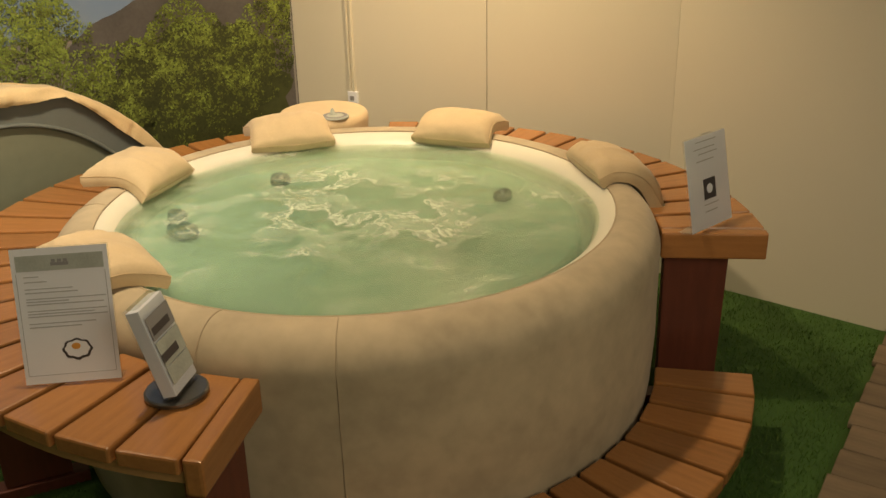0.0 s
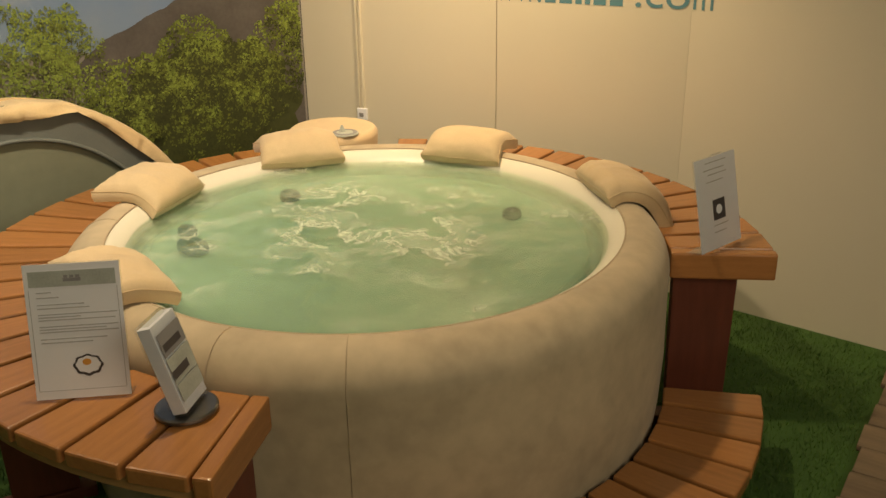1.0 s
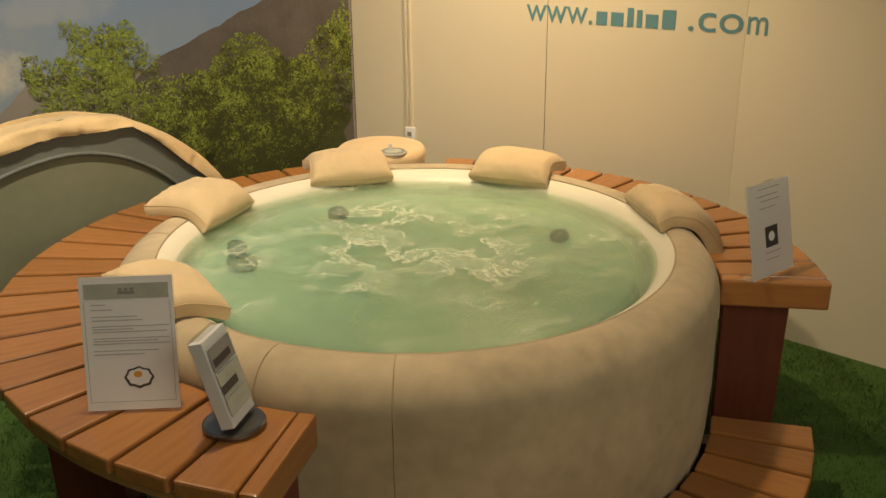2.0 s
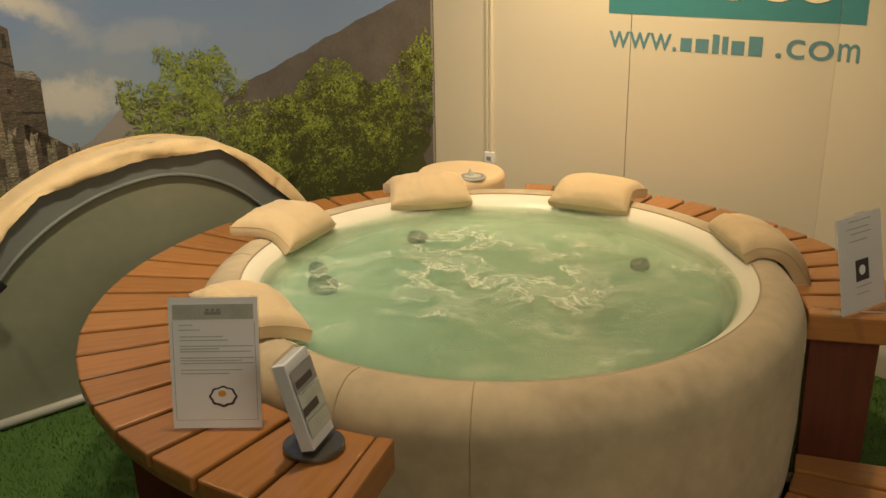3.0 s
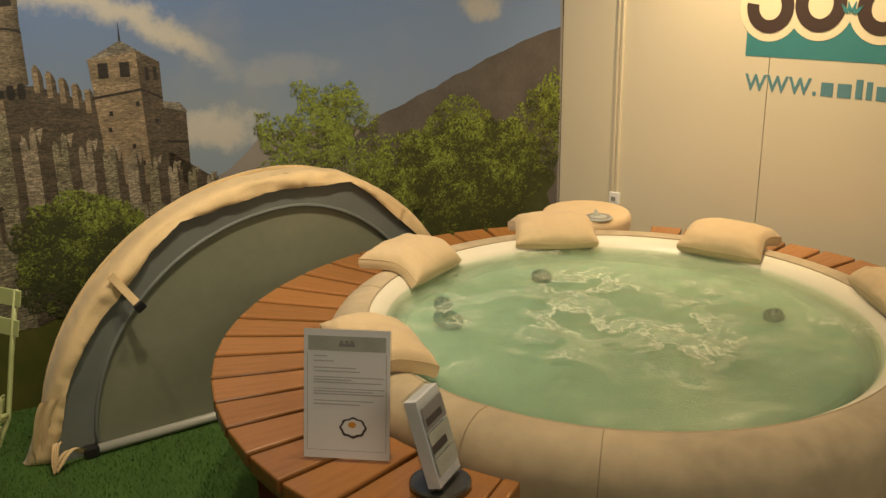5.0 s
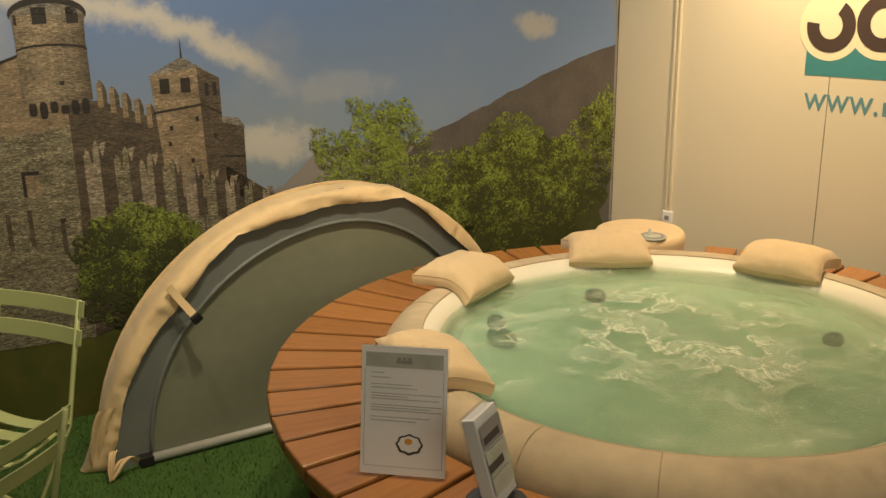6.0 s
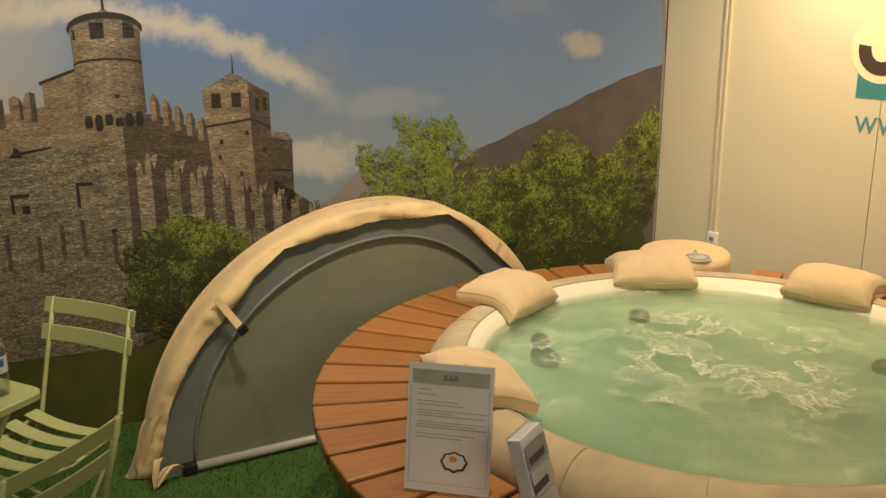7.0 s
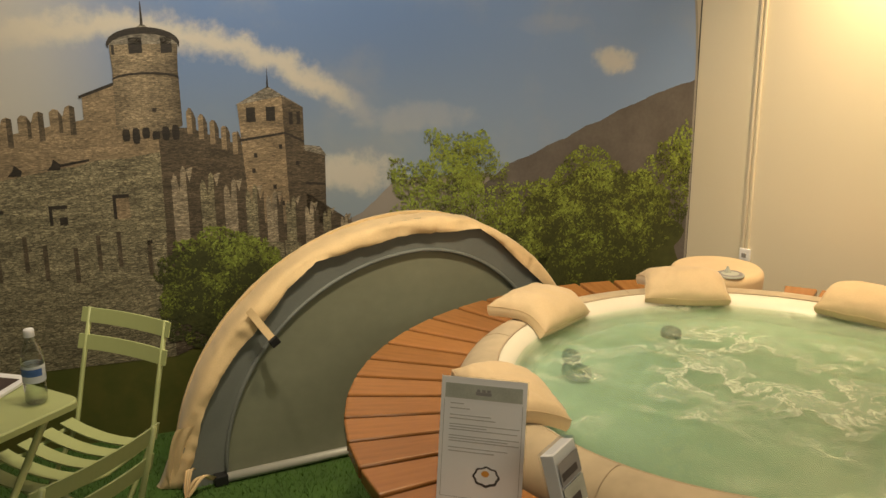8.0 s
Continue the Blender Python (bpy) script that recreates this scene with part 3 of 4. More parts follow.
def cloth_tongue(root, tip, wide, sway, seed):
    """A hanging end of the skirt, from the rim down and out to a point on the turf, in long pleats."""
    bm = bmesh.new()
    root, tip = Vector(root), Vector(tip)
    side = Vector((1, 0, 0))
    rows = []
    for j in range(15):
        t = j / 14
        mid = root.lerp(tip, t) + Vector((0, -sway * math.sin(math.pi * t), 0.05 * math.sin(math.pi * t)))
        w = wide * (1 - 0.35 * t) * (1 - 0.6 * max(0.0, t - 0.85) / 0.15)
        rows.append([bm.verts.new(mid + side * (u / 5 - 1) * w + Vector((0, -0.006 * math.sin(u * 1.1 + seed) * (0.4 + t), max(0.004 - mid.z, 0.0) + 0.006 * math.sin(u * 1.3 + seed) * t))) for u in range(11)])
    for p, q in zip(rows, rows[1:]):
        for u in range(10):
            bm.faces.new((p[u], p[u + 1], q[u + 1], q[u]))
    return bm


part("skirt_corner", cloth_tongue((-0.115, -0.02, 0.25), (-0.180, 0.02, 0.012), 0.036, 0.01, 0.0), SKIRT, cover, "loose beige cloth corner on the turf", smooth=True)
part("skirt_corner", cloth_tongue((-0.110, -0.03, 0.085), (-0.150, -0.09, 0.010), 0.016, 0.005, 2.0), SKIRT, cover, "loose beige cloth corner on the turf", smooth=True)
part("skirt_corner", cloth_tongue((-0.035, -0.03, 0.030), (-0.145, -0.08, 0.012), 0.020, 0.01, 4.0), SKIRT, cover, "loose beige cloth corner on the turf", smooth=True)
bm = bmesh.new()
edge = []
for i in range(11):
    # the strap comes off the skirt and stands out to its buckle
    t = i / 10
    x, z, y = 0.122 + 0.068 * t, 0.664 - 0.104 * t, -0.052 - 0.050 * t * t
    edge.append([bm.verts.new((x + sx * 0.011, y + dy, z + sx * 0.008)) for sx, dy in ((-1, 0.0), (1, 0.0), (1, 0.004), (-1, 0.004))])
for p, q in zip(edge, edge[1:]):
    for k in range(4):
        bm.faces.new((p[k], p[(k + 1) % 4], q[(k + 1) % 4], q[k]))
bm.faces.new(edge[0])
bm.faces.new(edge[-1][::-1])
strap = part("strap", bm, SKIRT, cover, "beige strap")
part("buckle", box(0.036, 0.015, 0.034, (0.196, -0.104, 0.550), 0.005, turn=Matrix.Rotation(radians(-35), 4, "Y")), BLACK, strap, "black buckle")

# ---- table and chairs ----


def bistro_chair(m):
    c = thing("bistro_chair", "pale green slatted metal folding bistro chair", "chair", m, "chairs at the table")
    # local: seat faces -y, back at y = +0.02
    for x in (-0.152, 0.152):
        part("back_leg", rod([(x, 0.100, 0.80), (x, 0.045, 0.62), (x, 0.0, 0.45), (x, -0.36, 0.01)], 0.0075, 8), CHAIR, c, smooth=True)
        part("front_leg", rod([(x * 0.9, -0.33, 0.45), (x * 0.9, 0.06, 0.01)], 0.0072, 8), CHAIR, c, smooth=True)
        part("seat_rail", rod([(x, 0.0, 0.455), (x, -0.18, 0.432), (x, -0.36, 0.46)], 0.0065, 8), CHAIR, c, smooth=True)
    for z, h in ((0.778, 0.043), (0.698, 0.043)):
        # bowed slat, riveted behind the uprights
        bm = bmesh.new()
        row = []
        for k in range(13):
            u = -1 + k / 6
            y = 0.30 * (z - 0.46) - 0.012 + 0.016 * (1 - u * u)
            row.append([bm.verts.new((u * 0.176, y + d + 0.3 * e, z + e)) for d, e in ((0.0, -h / 2), (0.0, h / 2), (0.005, h / 2), (0.005, -h / 2))])
        for p, q in zip(row, row[1:]):
            for k in range(4):
                bm.faces.new((p[k], p[(k + 1) % 4], q[(k + 1) % 4], q[k]))
        bm.faces.new(row[0])
        bm.faces.new(row[-1][::-1])
        part("back_slat", bm, CHAIR, c)
    for i in range(5):
        y = -0.03 - 0.078 * i
        bm = bmesh.new()
        row = []
        for k in range(13):
            u = -1 + k / 6
            z = 0.447 + 0.022 * abs(u) ** 2
            row.append([bm.verts.new((u * 0.165, y + d, z + e)) for d, e in ((-0.024, 0.0), (0.024, 0.0), (0.024, -0.005), (-0.024, -0.005))])
        for p, q in zip(row, row[1:]):
            for k in range(4):
                bm.faces.new((p[k], p[(k + 1) % 4], q[(k + 1) % 4], q[k]))
        bm.faces.new(row[0])
        bm.faces.new(row[-1][::-1])
        part("seat_slat", bm, CHAIR, c)
    return c


far_chair = bistro_chair(pose(-1.668, -0.935, 0, 0, 0, 6))
copy_thing(far_chair, pose(-1.076, -1.492, 0, 0, 0, -84))
table = thing("bistro_table", "small square pale green metal folding table", "table", pose(-1.73, -1.495, 0, 0, 0, 4))
bm = bmesh.new()
rim = []
for sx, sy, a0 in ((1, 1, 0), (-1, 1, 90), (-1, -1, 180), (1, -1, 270)):
    for k in range(7):
        a = radians(a0 + 15 * k)
        rim.append((sx * 0.27 + 0.04 * math.cos(a), sy * 0.25 + 0.04 * math.sin(a)))
for z in (0.690, 0.706, 0.710):
    inset = 0.0 if z < 0.708 else 0.004
    rim_v = [bm.verts.new((x * (1 - inset / 0.3), y * (1 - inset / 0.3), z)) for x, y in rim]
    if z == 0.690:
        bm.faces.new(rim_v[::-1])
    else:
        for k in range(28):
            bm.faces.new((last[k], last[(k + 1) % 28], rim_v[(k + 1) % 28], rim_v[k]))
    last = rim_v
bm.faces.new(last)
part("tabletop", bm, CHAIR, table)
for x in (-0.24, 0.24):
    part("leg", rod([(x, 0.24, 0.69), (x, -0.24, 0.01)], 0.01, 8), CHAIR, table, smooth=True)
    part("leg", rod([(x * 0.9, -0.24, 0.69), (x * 0.9, 0.24, 0.01)], 0.01, 8), CHAIR, table, smooth=True)

# ---- signs ----


def tilted_sign(name, label, m, w=0.21, h=0.297, sheet_of=PAPER):
    s = thing(name, label, "sign", m)
    part("acrylic_sheet", box(w + 0.004, 0.003, h + 0.004, (0, 0.0, h / 2 + 0.002), 0.001), ACRYLIC, s, "clear acrylic holder")
    part("acrylic_foot", box(w + 0.004, 0.09, 0.003, (0, 0.047, 0.0035), 0.001), ACRYLIC, s, "clear acrylic foot")
    page = part("page", box(w, 0.0008, h, (0, -0.0032, h / 2 + 0.002)), sheet_of, s, "printed white sheet")
    return s, page


sign, page = tilted_sign("price_sign", "white printed sheet in a clear acrylic stand", pose(-0.374, -0.963, TOP + 0.004, -12.5, 0, 17.5), 0.195, 0.291)


def flat_part(name, outline, y, material, parent):
    return part(name, sheet(outline, y, 0.0004), material, parent)


flat_part("print_band", rect(-0.088, 0.245, 0.088, 0.278), -0.0045, BAND, page)
flat_part("logo_mark", rect(-0.018, 0.255, 0.018, 0.262), -0.0052, INK, page)
for x in (-0.016, -0.004, 0.008):
    flat_part("logo_mark", rect(x, 0.2625, x + 0.008, 0.2685), -0.0052, INK, page)
for z, x1 in ((0.233, -0.045), (0.222, -0.03), (0.207, 0.02), (0.199, 0.03), (0.186, 0.085), (0.180, 0.01), (0.174, 0.08), (0.160, 0.085), (0.154, 0.06), (0.148, 0.085), (0.133, 0.06), (0.125, 0.03)):
    flat_part("text_bar", rect(-0.075, z - 0.0013, x1, z + 0.0010), -0.0048, TEXTINK, page)
flat_part("frame_line", rect(-0.09, 0.020, 0.09, 0.0212), -0.0048, TEXTINK, page)
flat_part("frame_line", rect(-0.09, 0.020, -0.0888, 0.24), -0.0048, TEXTINK, page)
flat_part("frame_line", rect(0.0888, 0.020, 0.09, 0.24), -0.0048, TEXTINK, page)
flat_part("emblem", scalloped(0.015, 0.073, 0.030, 0.023), -0.0046, DARKINK, page)
flat_part("emblem_centre", scalloped(0.015, 0.074, 0.025, 0.018), -0.0052, PAPER, page)
flat_part("emblem_dot", ellipse(0.013, 0.080, 0.009, 0.007), -0.0058, ORANGE, page)

sign2, page2 = tilted_sign("info_sign", "white printed sheet in a clear stand on the bench end", pose(1.029, 0.108, TOP + 0.006, -12, 0, 51), 0.196, 0.268, sheet_of=THIN)
flat_part("photo", rect(-0.028, 0.085, 0.030, 0.145), -0.0046, DARKINK, page2)
flat_part("photo_centre", ellipse(0.0, 0.115, 0.014, 0.014), -0.0052, PAPER, page2)
for z, a, b in ((0.275, -0.02, 0.03), (0.255, -0.05, 0.05), (0.235, -0.06, 0.04), (0.22, -0.04, 0.05), (0.2, -0.05, 0.03), (0.07, -0.03, 0.04), (0.05, -0.03, 0.03)):
    flat_part("text_bar", rect(a, z - 0.0012, b, z + 0.0010), -0.0048, TEXTINK, page2)

# ---- leaflet holder ----
holder = thing("leaflet_holder", "clear leaflet dispenser on a dark round metal foot", "leaflet holder", pose(-0.138, -0.972, TOP + 0.002, 0, 0, 90))
part("foot", lathe([(0.0, 0.0), (0.062, 0.0), (0.066, 0.004), (0.066, 0.010), (0.062, 0.013), (0.0, 0.013)], 48), METAL, holder, "dark polished round foot", smooth=False)
part("pocket", box(0.105, 0.036, 0.205, (0, 0, 0.105), 0.002, turn=None), ACRYLIC, holder, m=pose(0, -0.012, 0.013, -16, 0, 0))
stack = part("leaflets", box(0.099, 0.030, 0.194, (0, 0, 0.103), 0.001), PAPER, holder, "stack of printed leaflets", m=pose(0, -0.012, 0.015, -16, 0, 0))
flat_part("picture", rect(-0.046, 0.030, 0.046, 0.068), -0.0195, BAND, stack)
flat_part("picture", rect(-0.046, 0.070, 0.046, 0.125), -0.0195, BAND, stack)
flat_part("picture", rect(-0.040, 0.140, 0.030, 0.156), -0.0202, DARKINK, stack)
flat_part("picture", rect(-0.046, 0.130, 0.046, 0.180), -0.0195, INK, stack)
flat_part("picture", rect(-0.046, 0.080, 0.02, 0.098), -0.0202, DARKINK, stack)

# ---- wall fittings and printed sign ----
duct = thing("cable_duct", "thin cream cable duct running down the wall", "cable duct", WALL_AT)
for u in (0.306, 0.328):
    part("duct", box(0.009, 0.012, HIGH - 0.63, (u, -0.006, 0.63 + (HIGH - 0.63) / 2), 0.002), WALL, duct)
sock = thing("wall_socket", "small white wall socket below the cable duct", "socket", WALL_AT)
part("plate", box(0.052, 0.016, 0.055, (0.320, -0.008, 0.603), 0.004), PAPER, sock)
part("outlet", box(0.022, 0.004, 0.02, (0.320, -0.018, 0.60), 0.002), INK, sock)

logo = thing("printed_wall_sign", "teal and brown printed sign with blue web address", "sign", WALL_AT)
flat_part("teal_band", rect(0.900, 1.284, 1.8025, 1.43), -0.0012, TEAL, logo)
flat_part("teal_band", rect(1.805, 1.284, 1.895, 1.43), -0.0012, TEAL, logo).matrix_basis = BEND


def ring(cx, cz, rx, rz, width, y, material, name, a0=0.0, a1=360.0):
    """A flat hoop, or a stretch of one between two angles."""
    turn = [radians(a0 + (a1 - a0) * i / 48) for i in range(49)]
    part(name, band([(cx + (rx - width) * math.cos(a), cz + (rz - width) * math.sin(a)) for a in turn], [(cx + rx * math.cos(a), cz + rz * math.sin(a)) for a in turn], y, y), material, logo)


HOOPS = ((0.988, 1.475, 0.095, 0.100), (1.183, 1.490, 0.097, 0.104), (1.41, 1.480, 0.092, 0.098), (1.575, 1.480, 0.088, 0.098), (1.715, 1.480, 0.080, 0.098))
for k, (cx, cz, rx, rz) in enumerate(HOOPS):
    flat_part("halo", ellipse(cx, cz, rx + 0.030, rz + 0.032, 40), -0.0020 - 0.0002 * k, CREAMINK, logo)
for k, (cx, cz, rx, rz) in enumerate(HOOPS):
    # the first mark is an open hook, the others are closed
    ring(cx, cz, rx, rz, 0.050, -0.0036, BROWNINK, "round_mark", *((172, 420) if k == 0 else (0, 360)))
for k, tilt in enumerate((-38, -12, 16, 44)):
    d = Vector((math.sin(radians(tilt)), 0, math.cos(radians(tilt))))
    flat_part("splash", [(1.297 + d.x * 0.012, 1.445 + d.z * 0.012), (1.297 + d.x * 0.03 + d.z * 0.008, 1.445 + d.z * 0.03 - d.x * 0.008), (1.297 + d.x * 0.062, 1.445 + d.z * 0.062), (1.297 + d.x * 0.03 - d.z * 0.008, 1.445 + d.z * 0.03 + d.x * 0.008)], -0.0040 - 0.0003 * k, TEAL, logo)
writing("www.", (0.292, 0.066), Matrix.Translation((0.907, -0.001, 1.148)) @ pose(0, 0, 0, 90, 0, 0), BLUEINK, logo)
writing(".co", (0.205, 0.070), Matrix.Translation((1.588, -0.001, 1.150)) @ pose(0, 0, 0, 90, 0, 0), BLUEINK, logo)
writing("m", (0.076, 0.064), BEND @ Matrix.Translation((1.809, -0.001, 1.152)) @ pose(0, 0, 0, 90, 0, 0), BLUEINK, logo)
# the name is only hinted at with plain bars
for x0, w, h in ((1.216, 0.046, 0.052), (1.278, 0.052, 0.052), (1.345, 0.026, 0.072), (1.384, 0.022, 0.066), (1.420, 0.050, 0.052), (1.486, 0.052, 0.072)):
    flat_part("name_bar", rect(x0, 1.150, x0 + w, 1.150 + h), -0.0012, BLUEINK, logo)
# ---- things on the table ----
bottle = thing("water_bottle", "half-full clear plastic water bottle with blue label", "bottle", pose(-1.520, -1.265, 0.711) @ Matrix.Scale(0.9, 4))
prof = [(0.0, 0.004), (0.026, 0.0), (0.031, 0.008), (0.0315, 0.05), (0.030, 0.06), (0.0315, 0.07), (0.0315, 0.135), (0.029, 0.155), (0.019, 0.183), (0.0125, 0.196), (0.0125, 0.202)]
part("body", lathe(prof, 28), BOTTLE, bottle, smooth=True)
part("contents", lathe([(0.0, 0.006), (0.029, 0.008), (0.029, 0.115), (0.0, 0.115)], 28), BOTTLE, bottle, smooth=True)
part("label", lathe([(0.0322, 0.068), (0.0322, 0.118)], 28), LABEL, bottle, "pale label with blue picture", smooth=True)
part("label_print", lathe([(0.0326, 0.088), (0.0326, 0.110)], 20, False, radians(-150), radians(10)), BLUEPIC, bottle, smooth=True)
part("cap", lathe([(0.0145, 0.2), (0.0150, 0.202), (0.0150, 0.219), (0.0135, 0.222), (0.0, 0.222)], 24), PAPER, bottle, "white screw cap", smooth=True)
book = thing("booklet", "folded printed booklet lying on the table", "booklet", pose(-1.70, -1.30, 0.712, 0, 0, 20))
part("pages", box(0.15, 0.21, 0.008, (0, 0, 0.004), 0.001), PAPER, book)
part("cover_print", box(0.11, 0.15, 0.0008, (0, 0.0, 0.0088)), BROWNINK, book)

# ---- deck boards beside the turf ----
deck = thing("deck", "weathered brown wooden deck boards beside the turf", "deck", pose(1.332, -0.298, 0, 0, 0, -22.2), kind="structure")
plank_mesh = mesh_of(box(1.15, 0.136, 0.02, (0.585, 0, 0.012), 0.004), DECK, "plank", False)
for i in range(22):
    ob = new("plank", plank_mesh)
    ob.parent = deck
    ob.matrix_basis = pose(0.008 * math.sin(i * 2.1), -1.98 + 0.142 * i, 0.0015 * math.sin(i * 3.3), 0.4 * math.sin(i * 1.3), 0, 0.3 * math.sin(i * 1.9))

# ---- turf blades ----


def turf():
    rng = np.random.default_rng(4)
    n = 190000
    x, y = rng.uniform(-2.9, 1.75, n), rng.uniform(-1.9, 1.6, n)
    keep = (np.hypot(x, y) > 0.85) & (x * math.sin(-0.896) + y * math.cos(-0.896) < 1.62) & (x * math.sin(0.321) + y * math.cos(0.321) < 1.345)
    # stop at the deck and at the turned panel
    keep &= (x - 1.332) * 0.926 - (y + 0.298) * 0.378 < -0.004
    keep &= (x * math.sin(0.5095) + y * math.cos(0.5095)) < 1.44
    x, y = x[keep], y[keep]
    n = len(x)
    a, h, w = rng.uniform(0, 2 * np.pi, n), rng.uniform(0.007, 0.020, n), rng.uniform(0.0009, 0.0018, n)
    lx, ly = rng.normal(0, 0.006, n), rng.normal(0, 0.006, n)
    v = np.empty((n, 3, 3))
    v[:, 0] = np.stack([x - w * np.cos(a), y - w * np.sin(a), 0 * x], 1)
    v[:, 1] = np.stack([x + w * np.cos(a), y + w * np.sin(a), 0 * x], 1)
    v[:, 2] = np.stack([x + lx, y + ly, h], 1)
    me = bpy.data.meshes.new("turf_blades")
    me.from_pydata(v.reshape(-1, 3).tolist(), [], np.arange(3 * n).reshape(-1, 3).tolist())
    me.materials.append(BLADE)
    return tagged(new("turf_blades", me), "short bright green artificial grass blades", "grass", kind="stuff")


turf()

# ---- printed mural ----


def sky_material():
    m = bpy.data.materials.new("printed_sky")
    m.use_nodes = True
    nt = m.node_tree
    b = nt.nodes["Principled BSDF"]
    b.inputs["Roughness"].default_value = 0.55
    tc = nt.nodes.new("ShaderNodeTexCoord")
    sep = nt.nodes.new("ShaderNodeSeparateXYZ")
    nt.links.new(tc.outputs["Object"], sep.inputs[0])

    def math(op, a, c=0.0):
        n = nt.nodes.new("ShaderNodeMath")
        n.operation = op
        for i, v in ((0, a), (1, c)):
            if isinstance(v, (int, float)):
                n.inputs[i].default_value = v
            else:
                nt.links.new(v, n.inputs[i])
        return n.outputs[0]

    def soft(v, lo, hi):
        n = node(nt, "ShaderNodeMapRange")
        n.interpolation_type = "SMOOTHSTEP"
        nt.links.new(v, n.inputs[0])
        n.inputs[1].default_value, n.inputs[2].default_value = lo, hi
        return n.outputs[0]

    def over(a, c, f):
        n = nt.nodes.new("ShaderNodeMixRGB")
        nt.links.new(f, n.inputs[0])
        for i, v in ((1, a), (2, c)):
            if isinstance(v, tuple):
                n.inputs[i].default_value = (*v, 1)
            else:
                nt.links.new(v, n.inputs[i])
        return n.outputs[0]
    u, z = sep.outputs[0], sep.outputs[2]
    col = over((0.215, 0.275, 0.34), (0.10, 0.18, 0.385), soft(z, 0.9, 1.7))
    col = over(col, (0.185, 0.275, 0.48), math("MULTIPLY", soft(u, -1.7, -0.2), 0.75))
    puff = node(nt, "ShaderNodeTexNoise", Scale=9.0, Detail=7.0, Roughness=0.6)
    nt.links.new(tc.outputs["Object"], puff.inputs[0])
    wide = node(nt, "ShaderNodeTexNoise", Scale=2.2, Detail=5.0, Roughness=0.55)
    nt.links.new(tc.outputs["Object"], wide.inputs[0])
    # thin veil
    col = over(col, (0.33, 0.33, 0.31), math("MULTIPLY", soft(wide.outputs[0], 0.50, 0.78), 0.35))
    # warm haze on the far side
    col = over(col, (0.50, 0.48, 0.42), math("MULTIPLY", soft(math("MULTIPLY", u, -1.0), 2.30, 2.95), 0.75))
    # long bowed streak
    x = math("ADD", u, 2.6)
    line = math("SUBTRACT", 1.635, math("MULTIPLY", math("MULTIPLY", x, x), 0.33))
    d = math("ABSOLUTE", math("ADD", math("SUBTRACT", z, line), math("MULTIPLY", math("SUBTRACT", puff.outputs[0], 0.5), 0.20)))
    wid = soft(d, 0.085, 0.005)
    ends = math("MULTIPLY", soft(u, -1.50, -1.75), soft(u, -3.3, -2.7))
    col = over(col, (0.52, 0.49, 0.42), math("MULTIPLY", math("MULTIPLY", wid, ends), 0.85))
    # loose puffs
    for cu, cz, ru, rz, k in ((-0.43, 1.465, 0.13, 0.075, 0.75), (-1.62, 1.03, 0.22, 0.11, 0.8), (-1.35, 1.25, 0.30, 0.08, 0.2), (-0.75, 1.62, 0.2, 0.05, 0.08)):
        e = math("ADD", math("POWER", math("DIVIDE", math("SUBTRACT", u, cu), ru), 2.0), math("POWER", math("DIVIDE", math("SUBTRACT", z, cz), rz), 2.0))
        e = math("ADD", e, math("MULTIPLY", math("SUBTRACT", puff.outputs[0], 0.5), 2.6))
        col = over(col, (0.50, 0.48, 0.43), math("MULTIPLY", soft(e, 1.0, 0.05), k))
    # lawn at the bottom
    lawn = over((0.058, 0.070, 0.010), (0.090, 0.088, 0.016), soft(puff.outputs[0], 0.3, 0.75))
    col = over(col, lawn, soft(math("ADD", z, math("MULTIPLY", u, -0.02)), 0.412, 0.402))
    nt.links.new(col, b.inputs["Base Color"])
    return m


